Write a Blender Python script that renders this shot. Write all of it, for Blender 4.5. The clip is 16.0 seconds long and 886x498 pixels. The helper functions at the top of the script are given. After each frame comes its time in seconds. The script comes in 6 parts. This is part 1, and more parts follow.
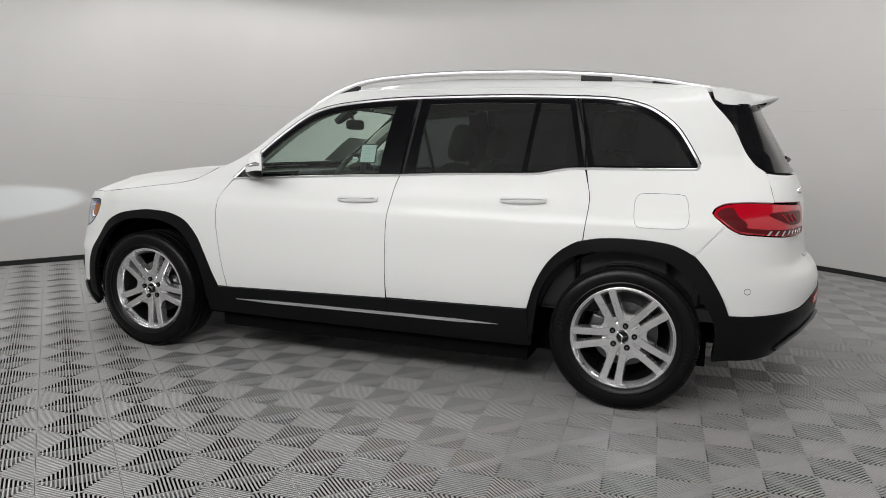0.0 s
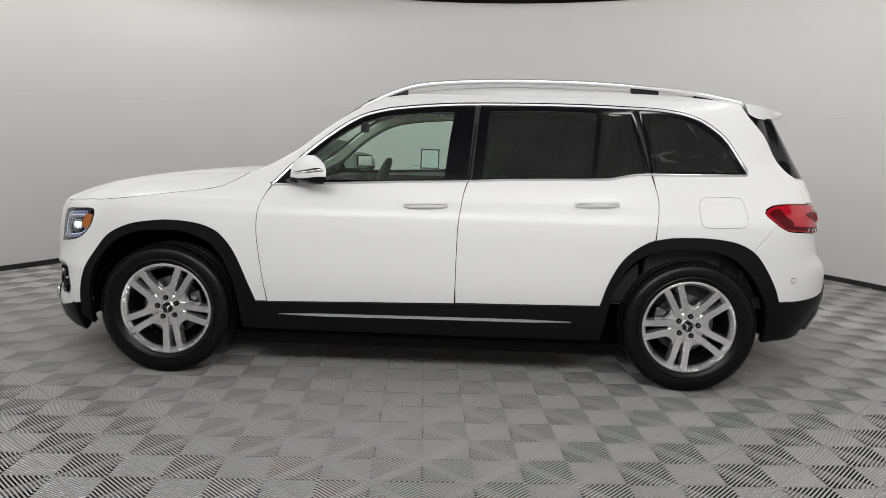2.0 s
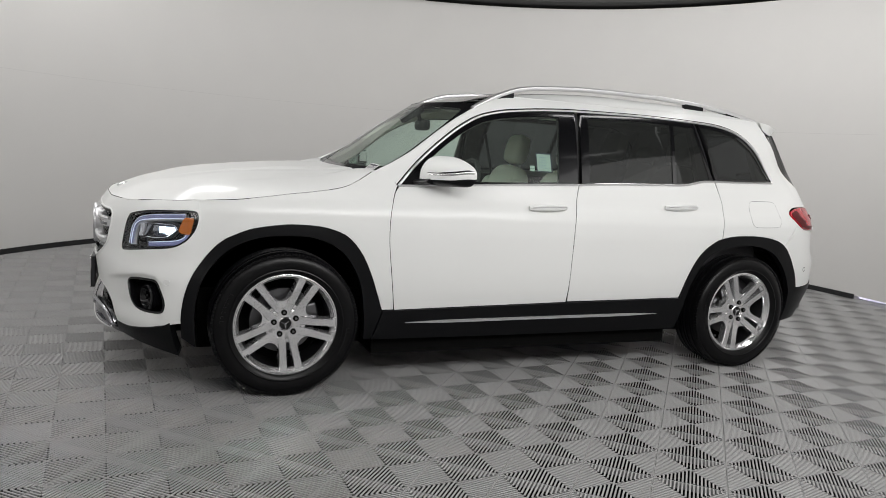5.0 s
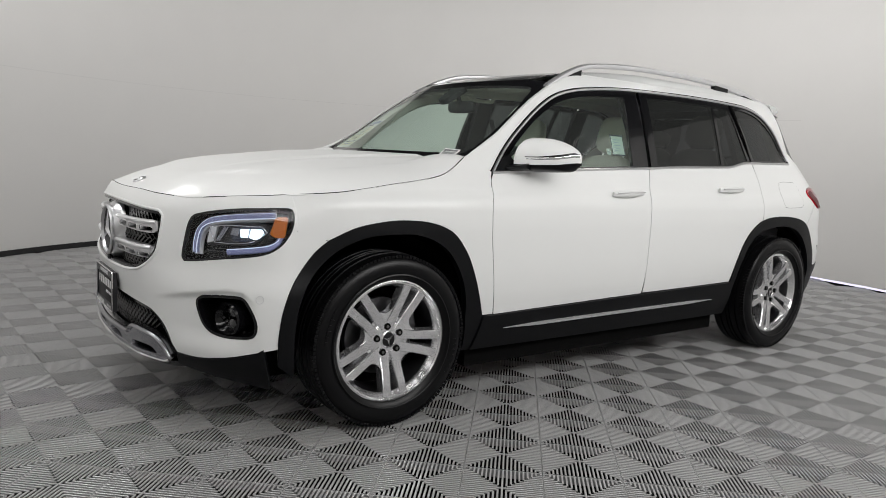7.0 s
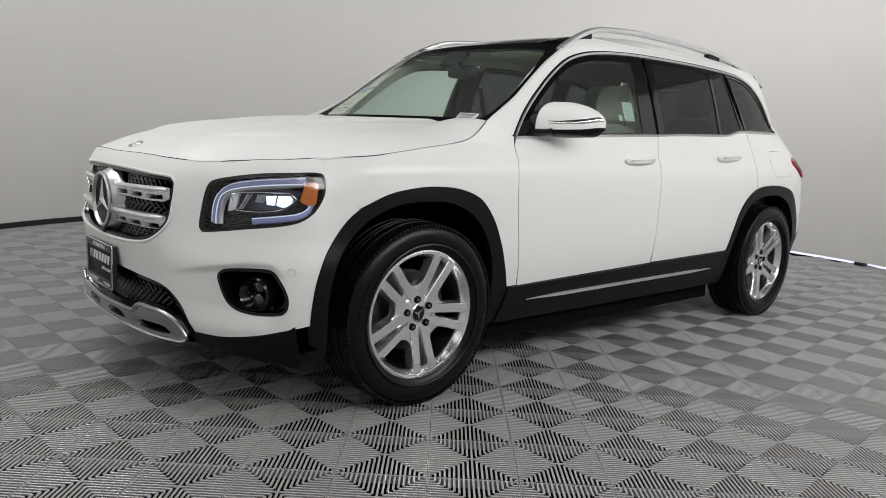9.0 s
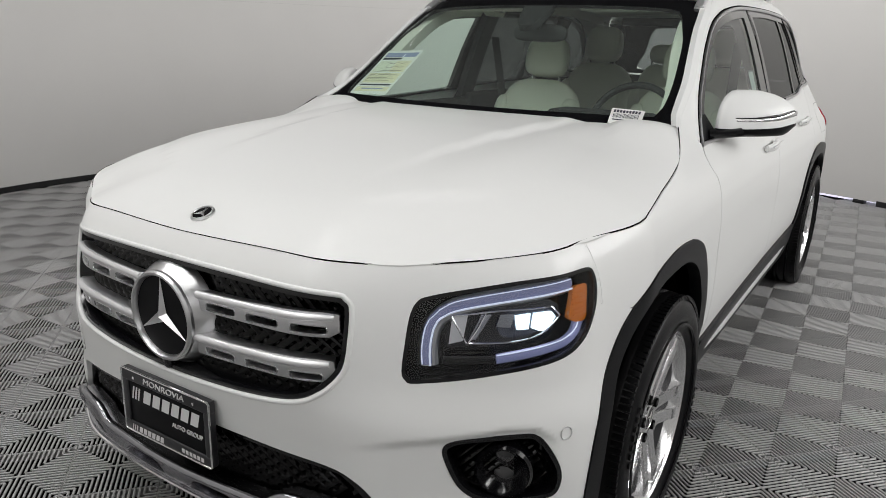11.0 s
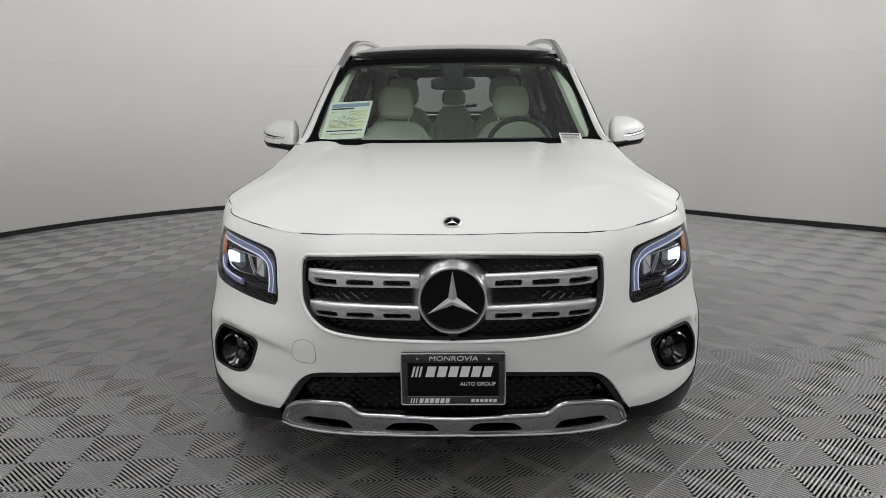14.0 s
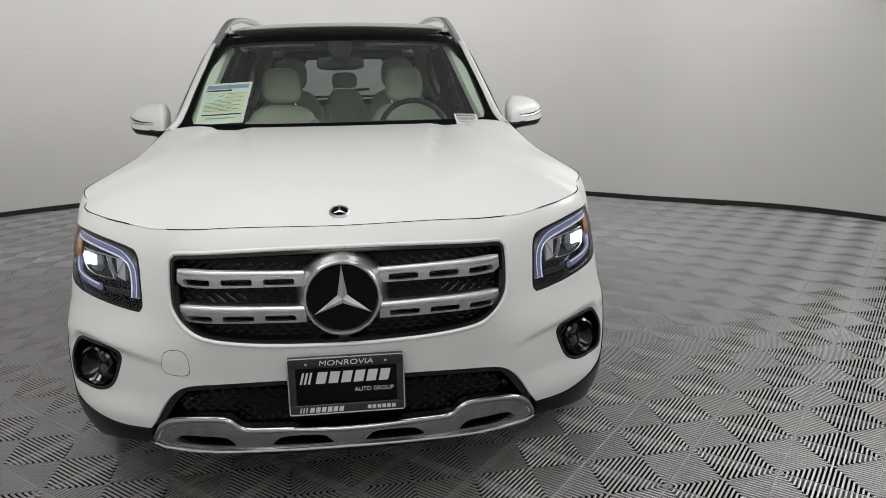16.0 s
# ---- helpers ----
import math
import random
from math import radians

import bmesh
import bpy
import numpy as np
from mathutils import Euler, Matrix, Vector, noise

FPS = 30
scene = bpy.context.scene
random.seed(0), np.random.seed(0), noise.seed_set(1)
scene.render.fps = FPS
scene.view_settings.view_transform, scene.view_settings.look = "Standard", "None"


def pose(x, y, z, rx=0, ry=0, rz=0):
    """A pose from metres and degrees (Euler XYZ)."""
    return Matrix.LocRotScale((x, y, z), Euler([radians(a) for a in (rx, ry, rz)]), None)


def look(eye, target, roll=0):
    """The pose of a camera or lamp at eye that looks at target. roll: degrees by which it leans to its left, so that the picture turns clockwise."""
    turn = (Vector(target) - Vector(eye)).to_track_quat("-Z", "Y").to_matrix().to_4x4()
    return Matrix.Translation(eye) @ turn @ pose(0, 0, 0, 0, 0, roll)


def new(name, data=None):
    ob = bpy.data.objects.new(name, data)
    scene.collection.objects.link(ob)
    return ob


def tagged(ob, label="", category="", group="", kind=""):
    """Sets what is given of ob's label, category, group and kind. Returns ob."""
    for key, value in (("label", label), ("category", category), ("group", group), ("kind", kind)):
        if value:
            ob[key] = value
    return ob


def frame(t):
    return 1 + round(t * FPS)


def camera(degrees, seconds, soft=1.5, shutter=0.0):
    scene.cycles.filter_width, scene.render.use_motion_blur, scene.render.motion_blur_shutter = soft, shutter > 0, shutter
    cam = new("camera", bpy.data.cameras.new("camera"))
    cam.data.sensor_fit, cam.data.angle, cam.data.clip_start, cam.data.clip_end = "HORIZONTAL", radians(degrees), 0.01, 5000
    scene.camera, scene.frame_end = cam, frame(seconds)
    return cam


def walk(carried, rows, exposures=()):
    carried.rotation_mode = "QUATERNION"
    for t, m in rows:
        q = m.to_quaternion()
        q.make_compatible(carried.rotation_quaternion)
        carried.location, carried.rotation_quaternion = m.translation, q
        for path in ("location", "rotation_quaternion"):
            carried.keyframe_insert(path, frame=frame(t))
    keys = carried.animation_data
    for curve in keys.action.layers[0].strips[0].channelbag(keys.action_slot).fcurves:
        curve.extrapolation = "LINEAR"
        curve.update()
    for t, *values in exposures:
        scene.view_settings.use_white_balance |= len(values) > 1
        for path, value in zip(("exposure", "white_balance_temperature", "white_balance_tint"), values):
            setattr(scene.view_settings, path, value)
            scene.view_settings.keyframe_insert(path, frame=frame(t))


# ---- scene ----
cam = camera(63.3, 16.0, 0.7)
PATH = [
    (0, (1.735, -4.342, 1.266), (1.065, -2.48, 0.974), 1.0),
    (0.5, (1.371, -4.491, 1.297), (0.858, -2.581, 0.998), 1.1),
    (1, (0.964, -4.549, 1.294), (0.605, -2.603, 1.002), 1.2),
    (1.5, (0.569, -4.63, 1.292), (0.365, -2.661, 1.004), 1.4),
    (2, (0.193, -4.672, 1.284), (0.138, -2.693, 0.995), 1.7),
    (2.5, (-0.189, -4.665, 1.307), (-0.106, -2.69, 1.002), 2.2),
    (3, (-0.561, -4.687, 1.312), (-0.348, -2.723, 1.004), 2.7),
    (3.5, (-0.94, -4.648, 1.26), (-0.584, -2.702, 0.966), 3.3),
    (3.7, (-1.089, -4.608, 1.26), (-0.682, -2.672, 0.969), 3.3),
    (5.8, (-2.527, -3.942, 1.261), (-1.574, -2.207, 0.974), 4.0),
    (6, (-2.632, -3.83, 1.261), (-1.636, -2.12, 0.973), 3.8),
    (6.5, (-2.786, -3.497, 1.209), (-1.695, -1.845, 0.929), 3.6),
    (7, (-2.923, -3.283, 1.112), (-1.757, -1.68, 0.849), 3.1),
    (7.5, (-3.07, -3.197, 0.995), (-1.85, -1.63, 0.757), 2.9),
    (8, (-3.121, -3.176, 0.927), (-1.866, -1.634, 0.71), 2.2),
    (8.2, (-3.137, -3.162, 0.931), (-1.87, -1.632, 0.703), 2.6),
    (10.3, (-3.136, -2.015, 1.268), (-1.681, -0.728, 0.789), 1.6),
    (10.5, (-3.133, -1.831, 1.293), (-1.64, -0.599, 0.789), 1.5),
    (11, (-3.222, -1.345, 1.331), (-1.608, -0.302, 0.776), 1.7),
    (11.5, (-3.536, -0.894, 1.346), (-1.784, -0.109, 0.782), 2.0),
    (12, (-3.763, -0.483, 1.33), (-1.909, 0.04, 0.791), 1.6),
    (12.5, (-3.99, -0.188, 1.362), (-2.076, 0.106, 0.862), 1.0),
    (13, (-4.201, -0.048, 1.364), (-2.26, 0.099, 0.9), 0.2),
    (13.5, (-4.317, -0.04, 1.33), (-2.367, 0.03, 0.894), -0.4),
    (14, (-4.364, -0.012, 1.323), (-2.409, 0.025, 0.901), -0.6),
    (14.5, (-4.405, -0.013, 1.324), (-2.45, 0.016, 0.903), -0.8),
    (15, (-4.424, 0.003, 1.318), (-2.469, -0.017, 0.894), -0.9),
    (15.5, (-4.413, 0.0, 1.316), (-2.464, -0.096, 0.878), -1.1),
    (16, (-4.175, -0.05, 1.29), (-2.243, -0.282, 0.83), -1.0),
]
walk(cam, [(t, look(eye, target, roll)) for t, eye, target, roll in PATH])
# ---- world, light ----
world = bpy.data.worlds.new("world")
scene.world = world
world.use_nodes = True
world.node_tree.nodes["Background"].inputs[0].default_value = (1.0, 0.98, 0.95, 1)
world.node_tree.nodes["Background"].inputs[1].default_value = 0.02


def area(name, where, turn, size_x, size_y, watts, colour=(1, 1, 1), shape="RECTANGLE"):
    lamp = bpy.data.lights.new(name, "AREA")
    lamp.shape, lamp.size, lamp.size_y, lamp.energy, lamp.color = shape, size_x, size_y, watts, colour
    ob = new(name, lamp)
    ob.matrix_world = pose(*where, *turn)
    return ob


# light panels high on the open side of the booth, turned towards the car
for deg, r, watts in ((180, 4.9, 25), (200, 5.1, 5), (220, 5.1, 5), (240, 5.1, 21), (260, 5.1, 66), (279, 4.9, 54), (298, 4.4, 11)):
    a = radians(deg)
    where = (0.3 + r * math.cos(a), 0.5 + r * math.sin(a), 2.78)
    lamp = area("light_panel", where, (0, 0, 0), 1.85, 1.15, watts, (1.0, 0.99, 0.98))
    lamp.matrix_world = look(where, (0.3 + 0.6 * math.cos(a), 0.3 + 0.6 * math.sin(a), 1.3))
# added fill lamps, unseen, under the ceiling over the nose
for x, y, watts in ((-2.7, 0.6, 7), (-1.55, 1.0, 3.5), (-3.5, 1.1, 4.5)):
    for side in (-1, 1):
        area("ceiling_fill", (x, side * y, 3.32), (0, 0, 0), 0.8, 0.4, watts, (1.0, 0.99, 0.98))
# more added fill lamps in the raised ceiling, round the open side
for deg, watts in ((140, 32), (175, 21), (210, 4)):
    a = radians(deg)
    area("ceiling_fill", (0.3 + 3.5 * math.cos(a), 0.5 + 3.5 * math.sin(a), 4.1), (0, 0, deg), 0.6, 1.4, watts, (1.0, 0.99, 0.98))
# added fill lamps, out of view, turned to the far wall to brighten it
for k in range(9):
    a = radians(-52 + 25 * k)
    where = (0.3 + 2.5 * math.cos(a), 0.5 + 2.5 * math.sin(a), 3.45)
    lamp = area("wall_fill", where, (0, 0, 0), 1.1, 0.4, (17, 18, 18, 17, 13.5, 9.8, 8.7, 7.3, 6.1)[k], (1.0, 0.99, 0.98))
    lamp.matrix_world = look(where, (0.3 + 4.4 * math.cos(a), 0.5 + 4.4 * math.sin(a), 1.8 if k > 5 else 0.9))


def beam(name, where, target, watts, spread):
    lamp = bpy.data.lights.new(name, "SPOT")
    lamp.energy, lamp.color, lamp.spot_size, lamp.spot_blend, lamp.shadow_soft_size = watts, (0.82, 0.92, 1.0), radians(spread), 0.5, 0.02
    new(name, lamp).matrix_world = look(where, target) @ Matrix.Diagonal((2.0, 0.42, 1, 1))


for side in (-1, 1):
    beam("headlight_beam", (-2.16, side * 0.70, 0.79), (-4.1, side * 0.72, 0.66), 80, 20)


# ---- materials ----
def material(name, colour, rough=0.5, metal=0.0, coat=0.0, grain=0.0, scale=40.0, bump=0.0, vary=0.0, emit=None, power=0.0, spec=0.5, bump_scale=None, random=0.0, coat_rough=0.03):
    """A plain surface with two scales of uneven tone and a fine relief."""
    m = bpy.data.materials.new(name)
    m.use_nodes = True
    t = m.node_tree
    b = t.nodes["Principled BSDF"]
    b.inputs["Roughness"].default_value, b.inputs["Metallic"].default_value = rough, metal
    b.inputs["Coat Weight"].default_value, b.inputs["Coat Roughness"].default_value = coat, coat_rough
    b.inputs["Specular IOR Level"].default_value = spec
    b.inputs["Base Color"].default_value = (*colour, 1)
    coord = t.nodes.new("ShaderNodeTexCoord")
    if grain or vary or random:
        fine, broad = t.nodes.new("ShaderNodeTexNoise"), t.nodes.new("ShaderNodeTexNoise")
        fine.inputs["Scale"].default_value, broad.inputs["Scale"].default_value = scale * 8, scale * 0.12
        fine.inputs["Detail"].default_value, broad.inputs["Detail"].default_value = 5, 4
        add = t.nodes.new("ShaderNodeMath")
        add.operation = "MULTIPLY_ADD"
        add.inputs[1].default_value = grain
        off = t.nodes.new("ShaderNodeMath")
        off.operation = "MULTIPLY_ADD"
        off.inputs[1].default_value, off.inputs[2].default_value = vary, 1 - (grain + vary + random) / 2
        for n in (fine, broad):
            t.links.new(coord.outputs["Object"], n.inputs["Vector"])
        t.links.new(broad.outputs["Fac"], off.inputs[0])
        t.links.new(fine.outputs["Fac"], add.inputs[0])
        last = off
        if random:
            info, r = t.nodes.new("ShaderNodeObjectInfo"), t.nodes.new("ShaderNodeMath")
            r.operation = "MULTIPLY_ADD"
            r.inputs[1].default_value = random
            t.links.new(info.outputs["Random"], r.inputs[0])
            t.links.new(off.outputs[0], r.inputs[2])
            last = r
        t.links.new(last.outputs[0], add.inputs[2])
        mul = t.nodes.new("ShaderNodeVectorMath")
        mul.operation = "SCALE"
        mul.inputs[0].default_value = colour
        t.links.new(add.outputs[0], mul.inputs["Scale"])
        t.links.new(mul.outputs[0], b.inputs["Base Color"])
    if bump:
        n, k = t.nodes.new("ShaderNodeTexNoise"), t.nodes.new("ShaderNodeBump")
        n.inputs["Scale"].default_value, n.inputs["Detail"].default_value = bump_scale or scale * 10, 3
        k.inputs["Strength"].default_value, k.inputs["Distance"].default_value = bump, 0.002
        t.links.new(coord.outputs["Object"], n.inputs["Vector"])
        t.links.new(n.outputs["Fac"], k.inputs["Height"])
        t.links.new(k.outputs["Normal"], b.inputs["Normal"])
    if emit:
        b.inputs["Emission Color"].default_value, b.inputs["Emission Strength"].default_value = (*emit, 1), power
    return m


def glass(name, tint, gloss=1.0, veil=0.0):
    """Thin glass: lets tinted light through, mirrors by Fresnel, and may carry a painted pale veil."""
    m = bpy.data.materials.new(name)
    m.use_nodes = True
    t = m.node_tree
    t.nodes.remove(t.nodes["Principled BSDF"])
    clear, shine, mix, weight = (t.nodes.new("ShaderNode" + k) for k in ("BsdfTransparent", "BsdfGlossy", "MixShader", "LayerWeight"))
    clear.inputs[0].default_value = (*tint, 1)
    shine.inputs["Color"].default_value, shine.inputs["Roughness"].default_value = (gloss, gloss, gloss, 1), 0.02
    weight.inputs["Blend"].default_value = 0.5
    power, lift = t.nodes.new("ShaderNodeMath"), t.nodes.new("ShaderNodeMath")
    power.operation, lift.operation = "POWER", "MULTIPLY_ADD"
    power.inputs[1].default_value, lift.inputs[1].default_value, lift.inputs[2].default_value = 5.0, 0.95, 0.045
    t.links.new(weight.outputs["Facing"], power.inputs[0])
    t.links.new(power.outputs[0], lift.inputs[0])
    t.links.new(lift.outputs[0], mix.inputs[0])
    # pale diffuse share painted in for the reflections that veil the glass
    veil_tone, haze, spread, amount = (t.nodes.new("ShaderNode" + k) for k in ("BsdfDiffuse", "MixShader", "TexNoise", "MapRange"))
    veil_tone.inputs[0].default_value = (0.74, 0.78, 0.75, 1)
    spread.inputs["Scale"].default_value = 3.0
    amount.inputs["To Min"].default_value, amount.inputs["To Max"].default_value = veil * 0.75, veil * 1.25
    t.links.new(spread.outputs[0], amount.inputs[0])
    t.links.new(amount.outputs[0], haze.inputs[0])
    t.links.new(clear.outputs[0], haze.inputs[1])
    t.links.new(veil_tone.outputs[0], haze.inputs[2])
    t.links.new(haze.outputs[0], mix.inputs[1])
    t.links.new(shine.outputs[0], mix.inputs[2])
    t.links.new(mix.outputs[0], t.nodes["Material Output"].inputs[0])
    return m


PAINT = material("white_paint", (0.8, 0.806, 0.795), 0.5, 0, 0.4, 0.01, 30, 0.015, 0.02, bump_scale=14, spec=0.2, coat_rough=0.15)
PLASTIC = material("black_plastic", (0.005, 0.0052, 0.006), 0.34, 0, 0, 0.25, 60, 0.06, 0.15, spec=0.18)
SKID = material("dark_chrome", (0.36, 0.36, 0.38), 0.2, 1.0, 0, 0.05, 40, 0.02)
GLOSS = material("gloss_black", (0.005, 0.005, 0.006), 0.14, 0, 0.3, 0.1, 30, spec=0.35)
DARK = material("dark_void", (0.004, 0.004, 0.004), 0.9, 0, 0, 0.2, 20, spec=0.05)
MESH = material("grille_black", (0.0015, 0.0015, 0.0015), 0.18, 0, 0, 0.2, 40, spec=0.2)
LAMPGLASS = material("lamp_glass", (0.07, 0.08, 0.11), 0.12, 0.5, 1.0, 0.2, 40)
ALU = material("bright_aluminium", (0.8, 0.8, 0.81), 0.38, 0.75, 0.1, 0.05, 60, 0.03)
FOGLENS = material("fog_lens", (0.03, 0.03, 0.032), 0.1, 0, 1.0, 0.1, 40)
CHROME = material("chrome", (0.82, 0.82, 0.83), 0.1, 1.0, 0, 0.03, 30)
SATIN = material("satin_silver", (0.66, 0.66, 0.67), 0.32, 1.0, 0, 0.06, 60, 0.03)
ALLOY = material("alloy_silver", (0.86, 0.86, 0.87), 0.18, 0.88, 0.4, 0.06, 40, 0.03, 0.08)
RUBBER = material("tyre_rubber", (0.0045, 0.0045, 0.005), 0.3, 0, 0, 0.25, 60, 0.12, 0.3, spec=0.2)
STEEL = material("brake_steel", (0.13, 0.13, 0.135), 0.4, 1.0, 0, 0.2, 60, 0.1, 0.2)
CLEAR = glass("clear_glass", (0.88, 0.985, 0.925), 0.65, 0.045)
LENS = glass("lamp_lens", (0.96, 0.97, 1.0), 0.8)
SIDEGLASS = glass("side_glass", (0.82, 0.93, 0.87), 0.65, 0.03)
PRIVACY = glass("privacy_glass", (0.075, 0.08, 0.082), 0.5, 0.025)
REARGLASS = glass("rear_dark_glass", (0.3, 0.31, 0.32), 0.8)
# slight glow put into the red; the bumper reflectors carry it too
RED = material("red_lens", (0.42, 0.003, 0.014), 0.1, 0, 0.6, 0.2, 30, emit=(1, 0.005, 0.03), power=0.02, vary=0.3)
DEEPRED = material("deep_red_lens", (0.09, 0.002, 0.005), 0.3, 0, 0.0, 0.15, 30, spec=0.2)
# slight glow put into the amber, though it only covers a reflector
AMBER = material("amber_lens", (0.46, 0.12, 0.008), 0.15, 0, 0.8, 0.2, 60, emit=(1, 0.36, 0.02), power=0.03)
REFLECTOR = material("lamp_reflector", (0.42, 0.44, 0.48), 0.25, 1.0)
LED = material("day_light_strip", (0.2, 0.21, 0.34), 0.14, 0.5, 0.6, 0.3, 50, emit=(0.55, 0.62, 1.0), power=0.1)
LEDEDGE = material("light_guide", (0.7, 0.74, 0.85), 0.2, 0.3, emit=(0.75, 0.84, 1.0), power=0.42)
LEDBLUE = material("blue_light_strip", (0.22, 0.23, 0.4), 0.14, 0.5, 0.6, 0.3, 50, emit=(0.5, 0.58, 1.0), power=0.12)
PROJECTOR = material("projector_lens", (0.7, 0.8, 0.9), 0.1, 0, 1.0, emit=(0.74, 0.91, 1.0), power=1.6)
LEATHER = material("pale_leather", (0.85, 0.84, 0.75), 0.5, 0, 0, 0.08, 60, 0.2, 0.06)
TRIM = material("pale_trim", (0.78, 0.77, 0.7), 0.8, 0, 0, 0.1, 60, 0.1, 0.05)
DASH = material("dark_trim", (0.02, 0.02, 0.022), 0.6, 0, 0, 0.2, 60, 0.2, 0.1)
PAPER = material("white_paper", (0.82, 0.82, 0.8), 0.7, 0, 0, 0.04, 60, 0.03, 0.03)
INK = material("dark_ink", (0.03, 0.03, 0.05), 0.7, 0, 0, 0.2, 90)
BLUEINK = material("blue_print", (0.3, 0.34, 0.52), 0.7, 0, 0, 0.2, 90)
SMALLPRINT = material("faint_print", (0.3, 0.34, 0.42), 0.7, 0, 0, 0.2, 90)
YELLOW = material("yellow_print", (0.8, 0.75, 0.56), 0.7, 0, 0, 0.1, 90, 0, 0.25)
GREEN = material("green_print", (0.76, 0.78, 0.66), 0.7, 0, 0, 0.1, 90, 0, 0.25)
LETTER = material("plate_lettering", (0.7, 0.7, 0.7), 0.5, 0, 0, 0.06, 60)
PLATE = material("plate_black", (0.004, 0.004, 0.005), 0.4, 0, 0.0, 0.1, 40, spec=0.12)
FRAME = material("plate_frame_grey", (0.05, 0.05, 0.054), 0.35, 0.6, 0.1, 0.15, 60, 0.05)
MIRROR = material("mirror_silver", (0.85, 0.85, 0.86), 0.02, 1.0, 0, 0.01, 20)


# ---- mesh helpers ----
def linked(name, mesh, mat, parent=None, label=""):
    ob = new(name, mesh)
    if mat:
        mesh.materials.append(mat)
    ob.parent = parent
    return tagged(ob, label)


def part(name, bm, mat, parent=None, label="", flat=False):
    """Links a bmesh as one mesh object."""
    mesh = bpy.data.meshes.new(name)
    bm.normal_update()
    bm.to_mesh(mesh)
    bm.free()
    if not flat:
        mesh.shade_smooth()
        mesh.set_sharp_from_angle(angle=radians(38))
    return linked(name, mesh, mat, parent, label)


def cube(bm, x0, x1, y0, y1, z0, z1, bevel=0.0, m=None):
    made = bmesh.ops.create_cube(bm, size=1, matrix=Matrix.Translation(((x0 + x1) / 2, (y0 + y1) / 2, (z0 + z1) / 2)) @ Matrix.Diagonal((x1 - x0, y1 - y0, z1 - z0, 1)))["verts"]
    if bevel:
        made = bmesh.ops.bevel(bm, geom=list({e for v in made for e in v.link_edges}), offset=bevel, segments=3, profile=0.5, affect="EDGES")["verts"]
    if m:
        bmesh.ops.transform(bm, matrix=m, verts=list({w for v in made for f in v.link_faces for w in f.verts}))
    return bm


def turned(profile, steps, m=None, closed=False, bm=None):
    """A solid of revolution round the local x axis, from (x, radius) pairs."""
    bm = bm or bmesh.new()
    rings = [[bm.verts.new((m or Matrix()) @ Vector((x, r * math.cos(2 * math.pi * k / steps), r * math.sin(2 * math.pi * k / steps)))) for k in range(steps)] for x, r in profile]
    pairs = list(zip(rings, rings[1:])) + ([(rings[-1], rings[0])] if closed else [])
    for a, b in pairs:
        for k in range(steps):
            bm.faces.new((a[k], a[(k + 1) % steps], b[(k + 1) % steps], b[k]))
    if not closed:
        for ring, (x, r) in ((rings[0], profile[0]), (rings[-1], profile[-1])):
            if r > 1e-5:
                bm.faces.new(ring if ring is rings[-1] else ring[::-1])
    bmesh.ops.recalc_face_normals(bm, faces=bm.faces)
    return bm


def swept(points, section, closed_section=True, bm=None, up=(0, 0, 1), scale=None):
    """A section (pairs across, up) carried along a line of points."""
    bm, p = bm or bmesh.new(), [Vector(q) for q in points]
    rings = []
    for i, q in enumerate(p):
        ahead = (p[min(i + 1, len(p) - 1)] - p[max(i - 1, 0)]).normalized()
        across = ahead.cross(Vector(up)).normalized()
        over = across.cross(ahead)
        k = scale(i / (len(p) - 1)) if scale else 1
        rings.append([bm.verts.new(q + across * a * k + over * b * k) for a, b in section])
    n = len(section)
    for a, b in zip(rings, rings[1:]):
        for k in range(n if closed_section else n - 1):
            bm.faces.new((a[k], a[(k + 1) % n], b[(k + 1) % n], b[k]))
    if closed_section:
        bm.faces.new(rings[0][::-1])
        bm.faces.new(rings[-1])
    bmesh.ops.recalc_face_normals(bm, faces=bm.faces)
    return bm


def round_section(a, b, n=10):
    return [(a * math.cos(2 * math.pi * k / n), b * math.sin(2 * math.pi * k / n)) for k in range(n)]


def text_bm(words, size, m, depth=0.0008, shear=0.0, width=None):
    """Raised lettering in the built-in font, centred, lying on m's xy plane."""
    curve = bpy.data.curves.new("words", "FONT")
    curve.body, curve.size, curve.extrude, curve.shear, curve.align_x, curve.align_y = words, size, depth, shear, "CENTER", "CENTER"
    ob = bpy.data.objects.new("words", curve)
    scene.collection.objects.link(ob)
    bpy.context.view_layer.update()
    mesh = ob.to_mesh()
    bm = bmesh.new()
    bm.from_mesh(mesh)
    ob.to_mesh_clear()
    bpy.data.objects.remove(ob)
    xs = [v.co.x for v in bm.verts]
    k = width / (max(xs) - min(xs)) if width else 1
    bmesh.ops.transform(bm, matrix=m @ Matrix.Diagonal((k, 1, 1, 1)), verts=bm.verts)
    return bm


